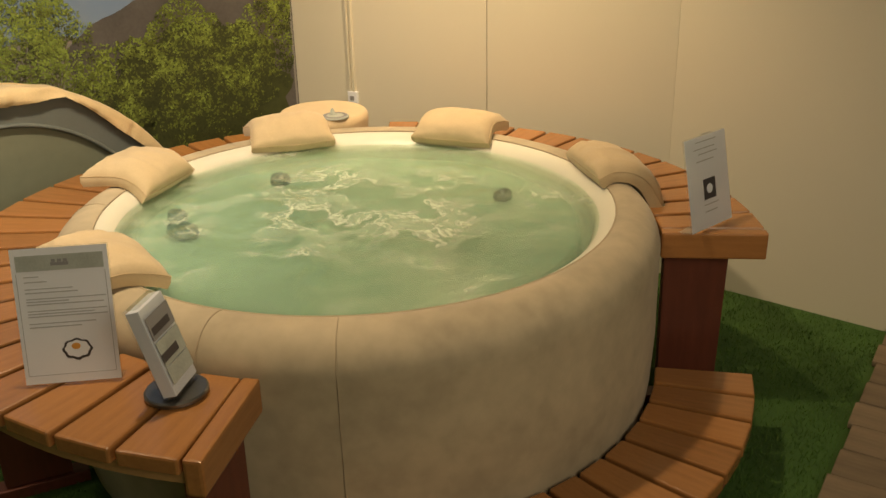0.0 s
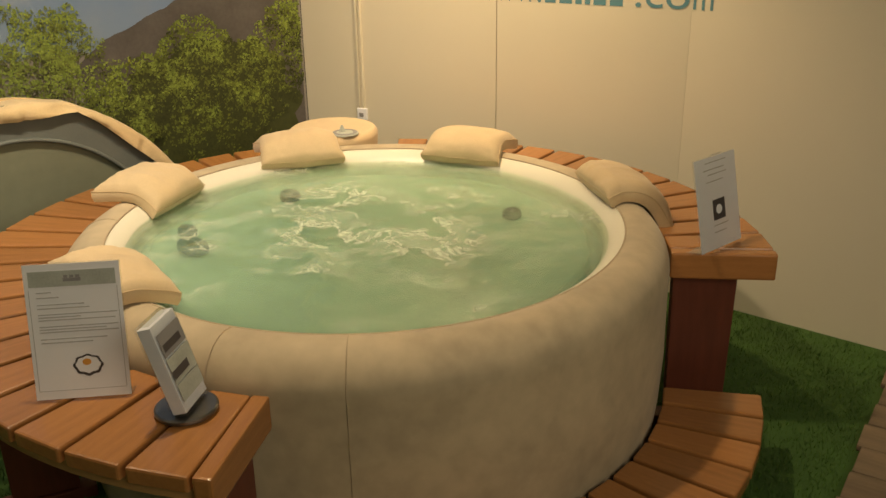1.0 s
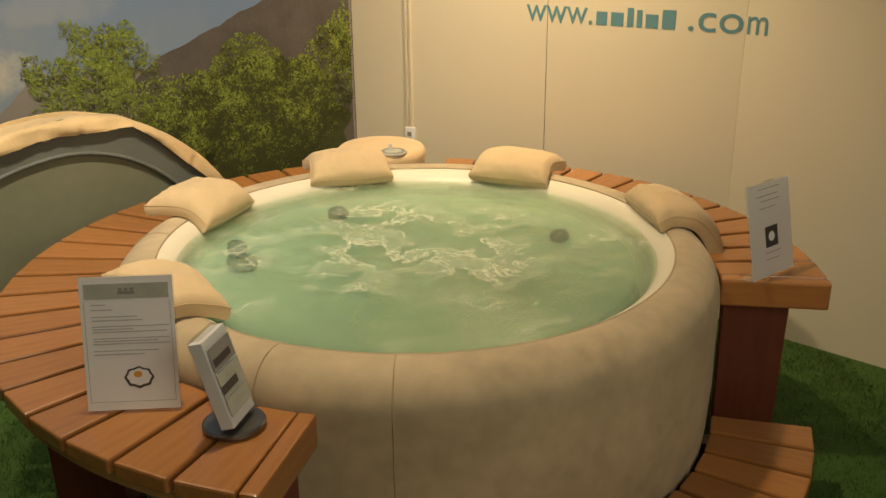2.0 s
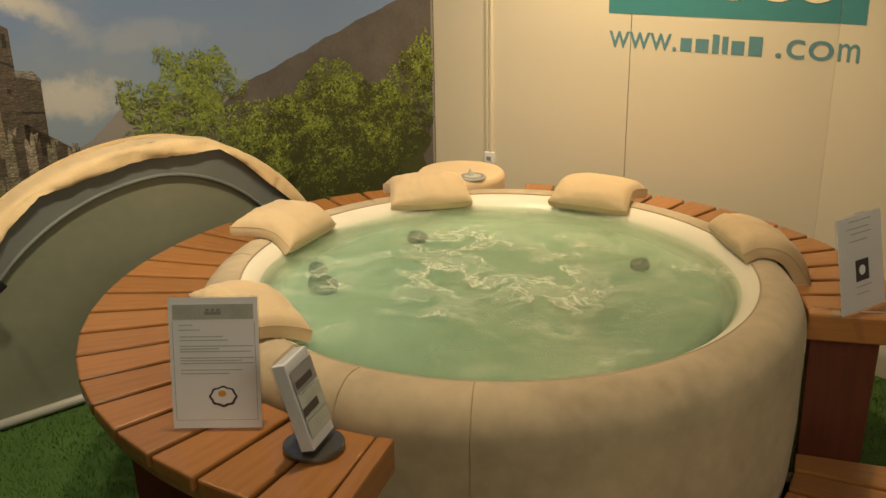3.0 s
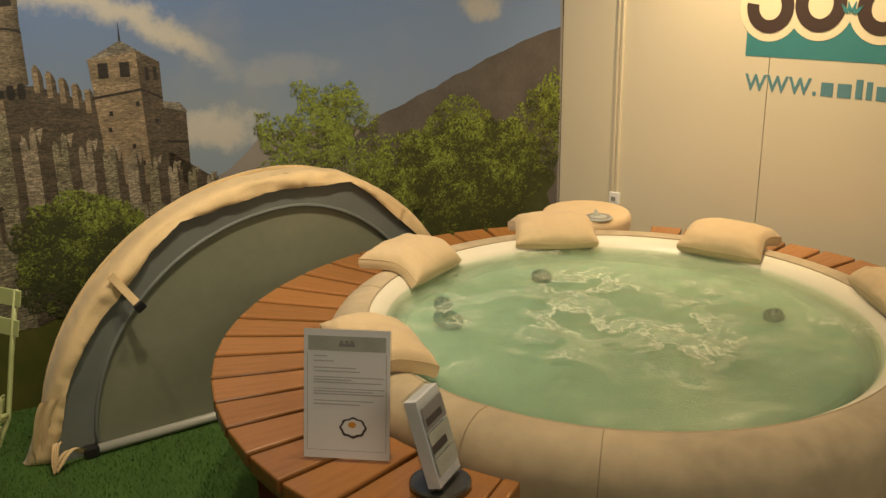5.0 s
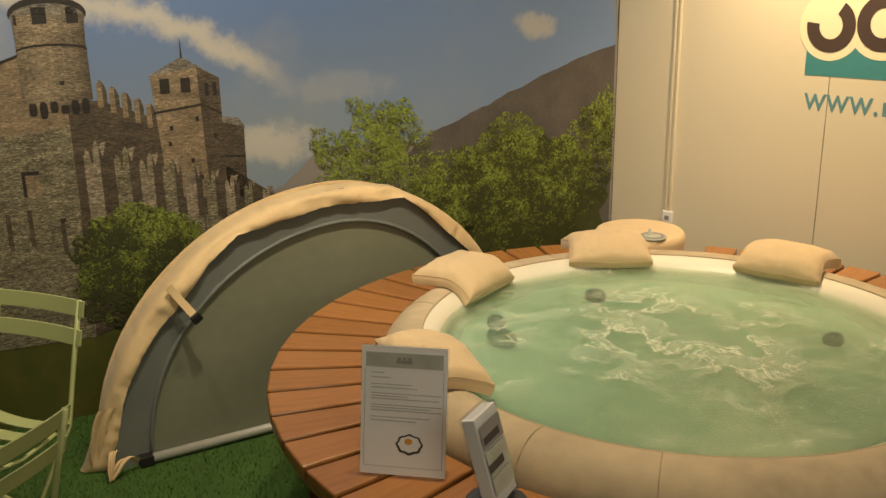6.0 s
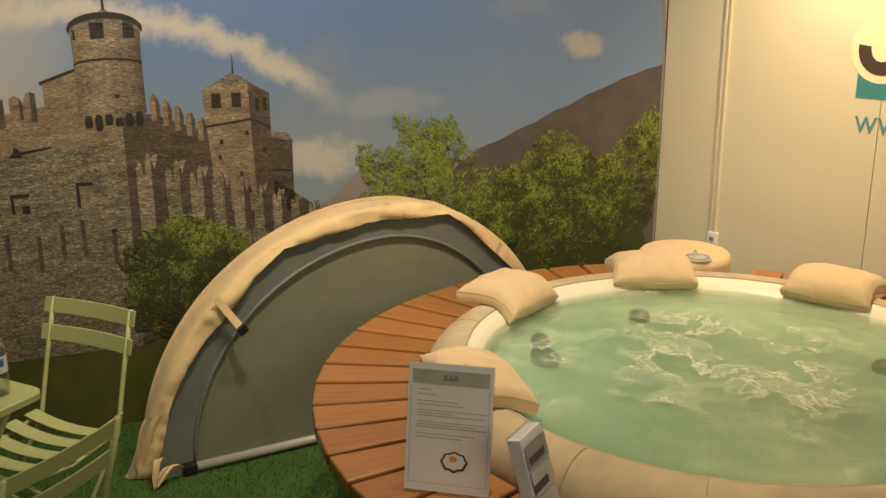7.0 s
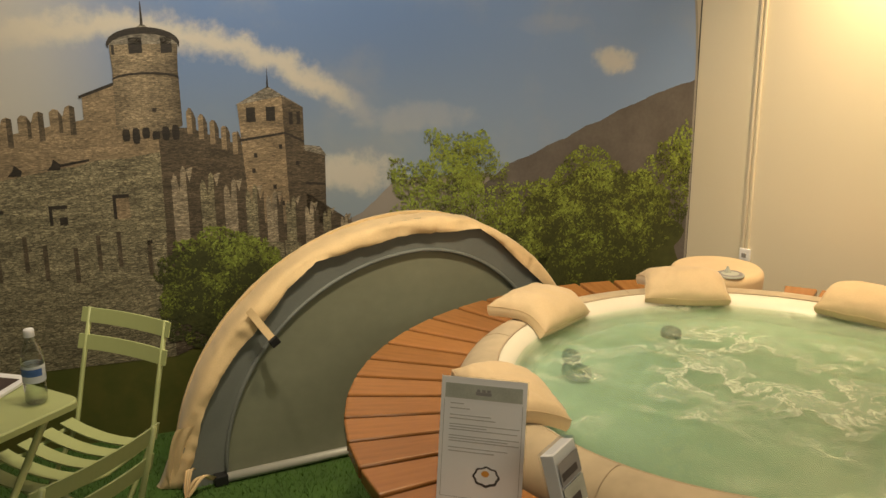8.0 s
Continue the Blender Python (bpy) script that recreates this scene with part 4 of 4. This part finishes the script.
def stone(name, colour, scale=60, rough=0.5):
    m = bpy.data.materials.new(name)
    m.use_nodes = True
    nt = m.node_tree
    b = nt.nodes["Principled BSDF"]
    b.inputs["Roughness"].default_value = 0.6
    tc = nt.nodes.new("ShaderNodeTexCoord")
    mp = nt.nodes.new("ShaderNodeMapping")
    mp.inputs["Scale"].default_value = (1, 0, 3.8)
    nt.links.new(tc.outputs["Object"], mp.inputs[0])
    cell, gap, big = node(nt, "ShaderNodeTexVoronoi", Scale=scale), node(nt, "ShaderNodeTexVoronoi", Scale=scale), node(nt, "ShaderNodeTexNoise", Scale=7.0, Detail=6.0)
    gap.feature = "DISTANCE_TO_EDGE"
    for n in (cell, gap, big):
        nt.links.new(mp.outputs[0], n.inputs["Vector"])
    sep = nt.nodes.new("ShaderNodeSeparateColor")
    nt.links.new(cell.outputs["Color"], sep.inputs[0])
    joint = node(nt, "ShaderNodeMapRange")
    nt.links.new(gap.outputs["Distance"], joint.inputs[0])
    joint.inputs[1].default_value, joint.inputs[2].default_value, joint.inputs[3].default_value, joint.inputs[4].default_value = 0.0, 0.12, 1 - 1.05 * rough, 1.0

    def math(op, a, c):
        n = nt.nodes.new("ShaderNodeMath")
        n.operation = op
        for k, v in ((0, a), (1, c)):
            if isinstance(v, (int, float)):
                n.inputs[k].default_value = v
            else:
                nt.links.new(v, n.inputs[k])
        return n.outputs[0]
    grain = node(nt, "ShaderNodeTexNoise", Scale=52.0, Detail=8.0, Roughness=0.75)
    nt.links.new(mp.outputs[0], grain.inputs["Vector"])
    f = math("ADD", 0.42, math("MULTIPLY", sep.outputs[0], 0.85 * rough + 0.12))
    f = math("MULTIPLY", f, math("SUBTRACT", math("MULTIPLY", grain.outputs[0], 3.6), 0.82))
    f = math("MULTIPLY", f, joint.outputs[0])
    f = math("MULTIPLY", f, math("ADD", 0.15, math("MULTIPLY", big.outputs[0], 1.65)))
    mul = nt.nodes.new("ShaderNodeVectorMath")
    mul.operation = "SCALE"
    mul.inputs[0].default_value = [c * 1.25 for c in colour]
    nt.links.new(f, mul.inputs["Scale"])
    nt.links.new(mul.outputs[0], b.inputs["Base Color"])
    return m


SKY = sky_material()
STONE_LIT = stone("printed_stone_lit", (0.315, 0.240, 0.150), 70, 0.3)
STONE_ROUGH = stone("printed_stone_rough", (0.225, 0.202, 0.128), 58, 0.72)
STONE_SHADE = stone("printed_stone_shade", (0.098, 0.076, 0.050))
STONE_PALE = stone("printed_stone_pale", (0.32, 0.27, 0.19))
TOWER_TONES = [stone("printed_tower_tone", (0.30 * v, 0.24 * v, 0.155 * v), 70, 0.45) for v in (1.0, 0.88, 0.74, 0.60, 0.48, 0.38)]
STONE_DARK = stone("printed_opening", (0.025, 0.02, 0.016))
SLATE = stone("printed_roof", (0.23, 0.21, 0.17))
ROCK = mat("printed_mountain", (0.098, 0.087, 0.082), 0.6, scale=9, vary=0.34, bump=0, fine=60)
HAZE = mat("printed_far_hill", (0.24, 0.22, 0.20), 0.6, scale=9, vary=0.1, bump=0)
LEAF_DARK = mat("printed_leaf_dark", (0.043, 0.050, 0.012), 0.6, scale=30, vary=0.3, bump=0, island=0.5)
LEAF_MID = mat("printed_leaf_mid", (0.120, 0.145, 0.022), 0.6, scale=30, vary=0.3, bump=0, island=0.6)
LEAF_LIT = mat("printed_leaf_lit", (0.205, 0.265, 0.043), 0.6, scale=30, vary=0.3, bump=0, island=0.6)
TWIG = mat("printed_twig", (0.10, 0.085, 0.055), 0.6, vary=0.2, bump=0)

mural = thing("wall_mural", "printed fabric wall mural of a stone castle, trees and mountain", "mural", MURAL_AT)


def edge_of(z):
    return -0.004 - 0.05 * max(0.0, (z - 1.34) / 0.4) ** 2 * 0.6


right = [(edge_of(k * 0.1), k * 0.1) for k in range(0, 27)]
part("print_ground", sheet([(-3.85, 0.0)] + right + [(-3.85, 2.6)], 0.0, 0.008), SKY, mural, "printed blue sky with streaky clouds")
part("edge_hem", band([(x - 0.012, z) for x, z in right], right, -0.0015, -0.0015), HAZE, mural)


def art(name, outline, material, layer):
    return part(name, sheet(outline, -0.0006 * layer), material, mural)


def ridge(points, low, rough, seed, steps=60):
    out = []
    for i in range(steps + 1):
        x = points[0][0] + (points[-1][0] - points[0][0]) * i / steps
        for (xa, za), (xb, zb) in zip(points, points[1:]):
            if xa <= x <= xb + 1e-6:
                z = za + (zb - za) * (x - xa) / (xb - xa)
                break
        out.append((x, z + rough * noise.noise(Vector((x * 9, seed, 0))) + 0.5 * rough * noise.noise(Vector((x * 31, seed, 2)))))
    return out + [(points[-1][0], low), (points[0][0], low)]


art("far_hill", ridge([(-1.75, 0.80), (-1.6, 0.86), (-1.45, 0.99), (-1.2, 1.0), (-0.95, 0.98)], 0.5, 0.015, 3.0), HAZE, 1)
art("mountain", ridge([(-1.05, 0.95), (-0.936, 1.03), (-0.666, 1.13), (-0.53, 1.195), (-0.389, 1.243), (-0.18, 1.325), (-0.012, 1.366)], 0.4, 0.010, 7.0), ROCK, 2)


def merlon(x, z, w, h, material, layer, name="merlon"):
    # swallow tail: two horns and a notch, one horn higher
    art(name, [(x + w * a, z + h * b) for a, b in ((0, 0), (1, 0), (1, 0.94), (0.82, 1.0), (0.64, 0.93), (0.52, 0.66), (0.36, 0.86), (0.16, 0.90), (0, 0.80))], material, layer)


# lit front wall
art("castle_wall", ridge([(-3.8, 1.10), (-2.915, 1.25), (-2.6, 1.305), (-2.378, 1.28)], 0.33, 0.004, 1.0), STONE_LIT, 3)
art("castle_wall", ridge([(-3.8, 1.04), (-2.95, 1.085), (-2.6, 1.14), (-2.383, 1.16)], 0.33, 0.012, 5.0), STONE_ROUGH, 4)
for i in range(10):
    x = -2.762 - 0.108 * i
    z = 1.272 - 0.018 * i
    merlon(x, z - 0.04, 0.086, 0.120, STONE_LIT, 5)
    art("merlon_side", [(x + 0.068, z - 0.03), (x + 0.088, z - 0.03), (x + 0.088, z + 0.072), (x + 0.070, z + 0.078)], STONE_SHADE, 6)
    art("merlon_side", [(x + 0.030, z - 0.02), (x + 0.043, z - 0.02), (x + 0.043, z + 0.040), (x + 0.031, z + 0.060)], STONE_SHADE, 6)
art("castle_wall", [(-2.645, 1.25), (-2.53, 1.25), (-2.53, 1.425), (-2.645, 1.385)], STONE_LIT, 5)
art("eave", [(-2.655, 1.385), (-2.53, 1.43), (-2.53, 1.418), (-2.655, 1.374)], STONE_DARK, 6)
for x0, z0, x1, z1 in ((-2.80, 0.905, -2.735, 0.98), (-2.572, 0.912, -2.512, 1.008), (-2.99, 0.95, -2.955, 0.975), (-2.46, 0.80, -2.44, 0.82)):
    art("window", rect(x0, z0, x1, z1), STONE_DARK, 6)
    art("window_blind", rect(x0 + 0.012, z0, x1, z1 - 0.014), STONE_LIT if x0 > -2.7 else STONE_ROUGH, 7)
art("window", rect(-2.765, 0.905, -2.737, 0.935), STONE_DARK, 8)
art("ledge", [(-2.745, 1.125), (-2.64, 1.142), (-2.64, 1.150), (-2.745, 1.135)], STONE_DARK, 6)
for x, z in ((-2.90, 1.11), (-2.765, 1.125)):
    art("gargoyle", [(x - 0.025, z - 0.01), (x + 0.02, z - 0.012), (x + 0.025, z + 0.008), (x, z + 0.03), (x - 0.008, z + 0.008)], STONE_DARK, 6)
# shaded flank
art("castle_flank", [(-2.385, 0.33), (-1.60, 0.60), (-1.60, 0.80), (-1.90, 1.02), (-2.05, 1.16), (-2.27, 1.25), (-2.385, 1.255)], STONE_SHADE, 4)
for i in range(5):
    x, z = -2.278 + 0.042 * i, 1.225 - 0.022 * i
    art("merlon", [(x, z), (x + 0.019, z), (x + 0.019, z + 0.098 - 0.003 * i), (x + 0.010, z + 0.102 - 0.003 * i), (x, z + 0.085)], STONE_LIT, 5)
    art("merlon_side", [(x + 0.019, z), (x + 0.034, z - 0.008), (x + 0.034, z + 0.060), (x + 0.027, z + 0.082), (x + 0.019, z + 0.094)], STONE_SHADE, 5)
# square tower with two faces
art("tower_face", [(-2.055, 0.86), (-1.895, 0.84), (-1.911, 1.362), (-2.085, 1.335)], STONE_LIT, 5)
art("tower_face", [(-1.896, 0.84), (-1.828, 0.82), (-1.828, 1.312), (-1.911, 1.362)], STONE_SHADE, 5)
art("tower_roof", [(-2.095, 1.328), (-1.964, 1.398), (-1.82, 1.306), (-1.911, 1.358)], SLATE, 6)
art("spire", [(-1.968, 1.39), (-1.960, 1.39), (-1.9635, 1.475)], STONE_DARK, 6)
art("string_course", [(-2.084, 1.186), (-1.902, 1.208), (-1.902, 1.217), (-2.084, 1.195)], STONE_DARK, 6)
art("string_course", [(-1.902, 1.208), (-1.828, 1.17), (-1.828, 1.18), (-1.902, 1.217)], STONE_DARK, 6)
for x in (-2.052, -1.975):
    art("window", rect(x, 1.262, x + 0.036, 1.318), STONE_DARK, 7)
for x in (-1.885, -1.855):
    art("window", rect(x, 1.245, x + 0.014, 1.295), STONE_DARK, 7)
for x, z in ((-2.03, 1.12), (-1.93, 1.15), (-1.96, 0.99), (-2.04, 1.06), (-1.865, 1.08), (-1.93, 0.92)):
    art("slit", rect(x, z, x + 0.013, z + 0.018), STONE_DARK, 7)
# small turret
art("turret", [(-1.84, 0.84), (-1.748, 0.83), (-1.745, 1.125), (-1.775, 1.150), (-1.84, 1.155)], STONE_SHADE, 4)
art("turret_cap", [(-1.832, 1.140), (-1.738, 1.112), (-1.765, 1.152), (-1.832, 1.162)], SLATE, 5)
art("string_course", [(-1.828, 1.000), (-1.747, 0.992), (-1.747, 1.001), (-1.828, 1.010)], STONE_DARK, 5)
# round tower, toned from light to shade in upright strips
c, r = -2.413, 0.121
for k in range(14):
    t0, t1 = -math.pi / 2 + math.pi * k / 14, -math.pi / 2 + math.pi * (k + 1) / 14
    a0, a1 = math.sin(t0), math.sin(t1)
    mt = TOWER_TONES[min(5, max(0, int(abs(k - 5.0) * 0.72)))]
    b0, b1 = math.cos(t0), math.cos(t1)
    art("round_tower", [(c + a0 * r * 0.99, 1.262 - 0.02 * b0), (c + a1 * r * 0.99, 1.262 - 0.02 * b1), (c + a1 * r * 0.97, 1.46), (c + a0 * r * 0.97, 1.46)], mt, 6)
    art("round_tower", [(c + a0 * r * 0.95, 1.440 + 0.020 * b0), (c + a1 * r * 0.95, 1.440 + 0.020 * b1), (c + a1 * r, 1.560 + 0.050 * b1), (c + a0 * r, 1.560 + 0.050 * b0)], mt, 7)
lip = [radians(180 * i / 18) for i in range(19)]
art("tower_roof", [(c + 0.128 * math.cos(a), 1.566 + 0.060 * math.sin(a)) for a in lip[:9]] + [(c, 1.642)] + [(c + 0.128 * math.cos(a), 1.566 + 0.060 * math.sin(a)) for a in lip[10:]], SLATE, 8)
art("tower_eave", [(c + 0.130 * math.cos(a), 1.568 + 0.060 * math.sin(a)) for a in lip] + [(c - 0.126 * math.cos(a), 1.552 + 0.052 * math.sin(a)) for a in lip], STONE_DARK, 9)
art("spire", [(-2.418, 1.635), (-2.408, 1.635), (-2.4115, 1.72), (-2.4145, 1.72)], STONE_DARK, 8)
art("string_course", [(c + 0.119 * math.cos(a), 1.442 + 0.022 * math.sin(a)) for a in lip] + [(c - 0.119 * math.cos(a), 1.434 + 0.022 * math.sin(a)) for a in lip], STONE_DARK, 8)
for x, w in ((-2.466, 0.048), (-2.352, 0.040), (-2.527, 0.010)):
    art("window", [(x, 1.532), (x + w, 1.534), (x + w, 1.592), (x, 1.590)] if w > 0.02 else rect(x, 1.53, x + w, 1.565), STONE_DARK, 8)
art("slit", rect(-2.40, 1.315, -2.385, 1.330), STONE_DARK, 8)
for i in range(6):
    x = -2.515 + 0.036 * i
    art("corbel", [(x + 0.014 + 0.014 * math.cos(b), 1.232 - 0.006 * math.sin(i * 2.4) + (0.026 + 0.008 * math.sin(i * 1.7)) * math.sin(b) + 0.004 * math.sin(3 * b)) for b in [2 * math.pi * q / 14 for q in range(14)]], STONE_DARK, 8)
# outer battlements stepping down towards the trees
for i in range(10):
    f = i / 9
    x = -2.352 + 0.735 * f ** 0.88
    top = 1.105 - 0.265 * f
    w, h = 0.056 - 0.030 * f, 0.30 - 0.19 * f
    art("battlement_wall", [(x - 0.01, 0.37 + 0.30 * f), (x + 1.5 * w, 0.39 + 0.30 * f), (x + 1.5 * w, top - h), (x - 0.01, top - h + 0.012)], STONE_ROUGH if i % 3 else STONE_SHADE, 7)
    merlon(x, top - h, w, h, STONE_ROUGH if i % 2 else STONE_PALE, 8)
    art("merlon_side", [(x + w, top - h), (x + 1.55 * w, top - h - 0.01), (x + 1.55 * w, top - 0.12 * h), (x + 1.25 * w, top - 0.30 * h), (x + w, top - 0.04 * h)], STONE_SHADE, 8)
    # sunlit coping in the notch
    art("merlon_cap", [(x + 1.0 * w, top - 0.05 * h), (x + 1.5 * w, top - 0.02 * h), (x + 1.22 * w, top - 0.22 * h)], STONE_PALE, 9)
for i in range(9):
    x = -3.05 + 0.088 * i + 0.012 * math.sin(i * 2.3)
    z0 = 0.80 + 0.03 * math.sin(i * 1.7)
    merlon(x, z0 - 0.10, 0.05, 0.15, STONE_ROUGH, 6)
    art("merlon_side", rect(x + 0.05, z0 - 0.10, x + 0.066, z0 + 0.04), STONE_SHADE, 6)


def foliage(blobs, count, leaf, seed, layer, lit=0.0):
    """Printed leaves: many small flat scraps in clumps, brighter towards the top of each clump."""
    rnd = random.Random(seed)
    bm = bmesh.new()
    total = sum(rx * rz for _, _, rx, rz in blobs)
    for cx, cz, rx, rz in blobs:
        for _ in range(int(count * rx * rz / total)):
            a, r = rnd.uniform(0, 2 * math.pi), math.sqrt(rnd.random())
            ragged = 1 + 0.28 * noise.noise(Vector((math.cos(a) * 3 + cx * 7, math.sin(a) * 3 + cz * 7, seed)))
            x, z = cx + rx * r * ragged * math.cos(a), cz + rz * r * ragged * math.sin(a)
            if x > edge_of(z) - 0.012:
                continue
            clump = 0.8 * noise.noise(Vector((x * 26, z * 26, seed))) + 0.9 * noise.noise(Vector((x * 9, z * 9, seed + 4)))
            tone = clump + 0.8 * (z - 0.80) + 0.6 * (z - cz) / rz + lit + rnd.uniform(-0.45, 0.45)
            s, t = leaf * rnd.uniform(0.5, 1.2), rnd.uniform(0, math.pi)
            y = -0.0006 * layer - 0.003 * rnd.random()
            c, d = math.cos(t) * s, math.sin(t) * s
            f = bm.faces.new([bm.verts.new(p) for p in ((x - c, y, z - d), (x + d * 0.5, y, z - c * 0.5), (x + c, y, z + d), (x - d * 0.5, y, z + c * 0.5))])
            f.material_index = 0 if tone < 0.0 else 1 if tone < 0.62 else 2
    return bm


LEAVES = [LEAF_DARK, LEAF_MID, LEAF_LIT]


def mass(name, blobs, count, leaf, seed, layer, lit=0.0):
    ob = part(name, foliage(blobs, count, leaf, seed, layer, lit), LEAVES, mural, "printed green leaves")
    ob["kind"] = "stuff"


def undertree(cx, cz, rx, rz, seed, layer):
    art("tree_shade", [(min(cx + rx * (1 + 0.18 * noise.noise(Vector((math.cos(a) * 4, math.sin(a) * 4, seed)))) * math.cos(a), -0.009), cz + rz * (1 + 0.18 * noise.noise(Vector((math.cos(a) * 4, math.sin(a) * 4, seed)))) * math.sin(a)) for a in [2 * math.pi * i / 60 for i in range(60)]], LEAF_DARK, layer)


undertree(-0.50, 0.62, 0.46, 0.36, 2.0, 6)
undertree(-1.12, 0.58, 0.40, 0.17, 4.0, 6)
undertree(-2.20, 0.60, 0.215, 0.205, 6.0, 10)
# limbs of the open tree
rnd = random.Random(3)
for i in range(26):
    a = radians(rnd.uniform(68, 112))
    l = rnd.uniform(0.2, 0.36)
    x0, z0 = -1.22 + rnd.uniform(-0.14, 0.14), 0.72
    x1, z1 = x0 + l * math.cos(a), z0 + l * math.sin(a) * 1.05
    w = 0.004
    part("limb", sheet([(x0 - w, z0), (x0 + w, z0), (x1 + 0.001, z1), (x1 - 0.001, z1)], -0.0042 - 0.00001 * i), TWIG, mural)
sprays = []
rnd = random.Random(14)
for i in range(34):
    a, l = radians(rnd.uniform(38, 142)), 0.44 * math.sqrt(rnd.uniform(0.12, 1.0))
    sprays.append((-1.22 + l * 0.80 * math.cos(a), 0.76 + l * math.sin(a), rnd.uniform(0.028, 0.05), rnd.uniform(0.035, 0.07)))
mass("tree_leaves", [(-1.22, 0.78, 0.32, 0.14), (-1.24, 0.90, 0.17, 0.09), (-0.98, 0.83, 0.12, 0.13)] + [(-1.19, 1.02, 0.13, 0.10)] + sprays, 6000, 0.0076, 11, 8, 0.45)
mass("tree_leaves", [(-0.56, 0.90, 0.20, 0.18), (-0.80, 0.80, 0.17, 0.16), (-0.35, 0.80, 0.20, 0.18), (-0.12, 0.88, 0.14, 0.24), (-0.05, 1.02, 0.08, 0.15), (-0.55, 0.60, 0.42, 0.22), (-0.95, 0.66, 0.18, 0.16)], 13000, 0.0088, 21, 8, 0.12)
mass("bush_leaves", [(-2.19, 0.68, 0.235, 0.160), (-2.05, 0.64, 0.125, 0.155), (-2.26, 0.52, 0.175, 0.155)], 7000, 0.0082, 31, 12, 0.02)
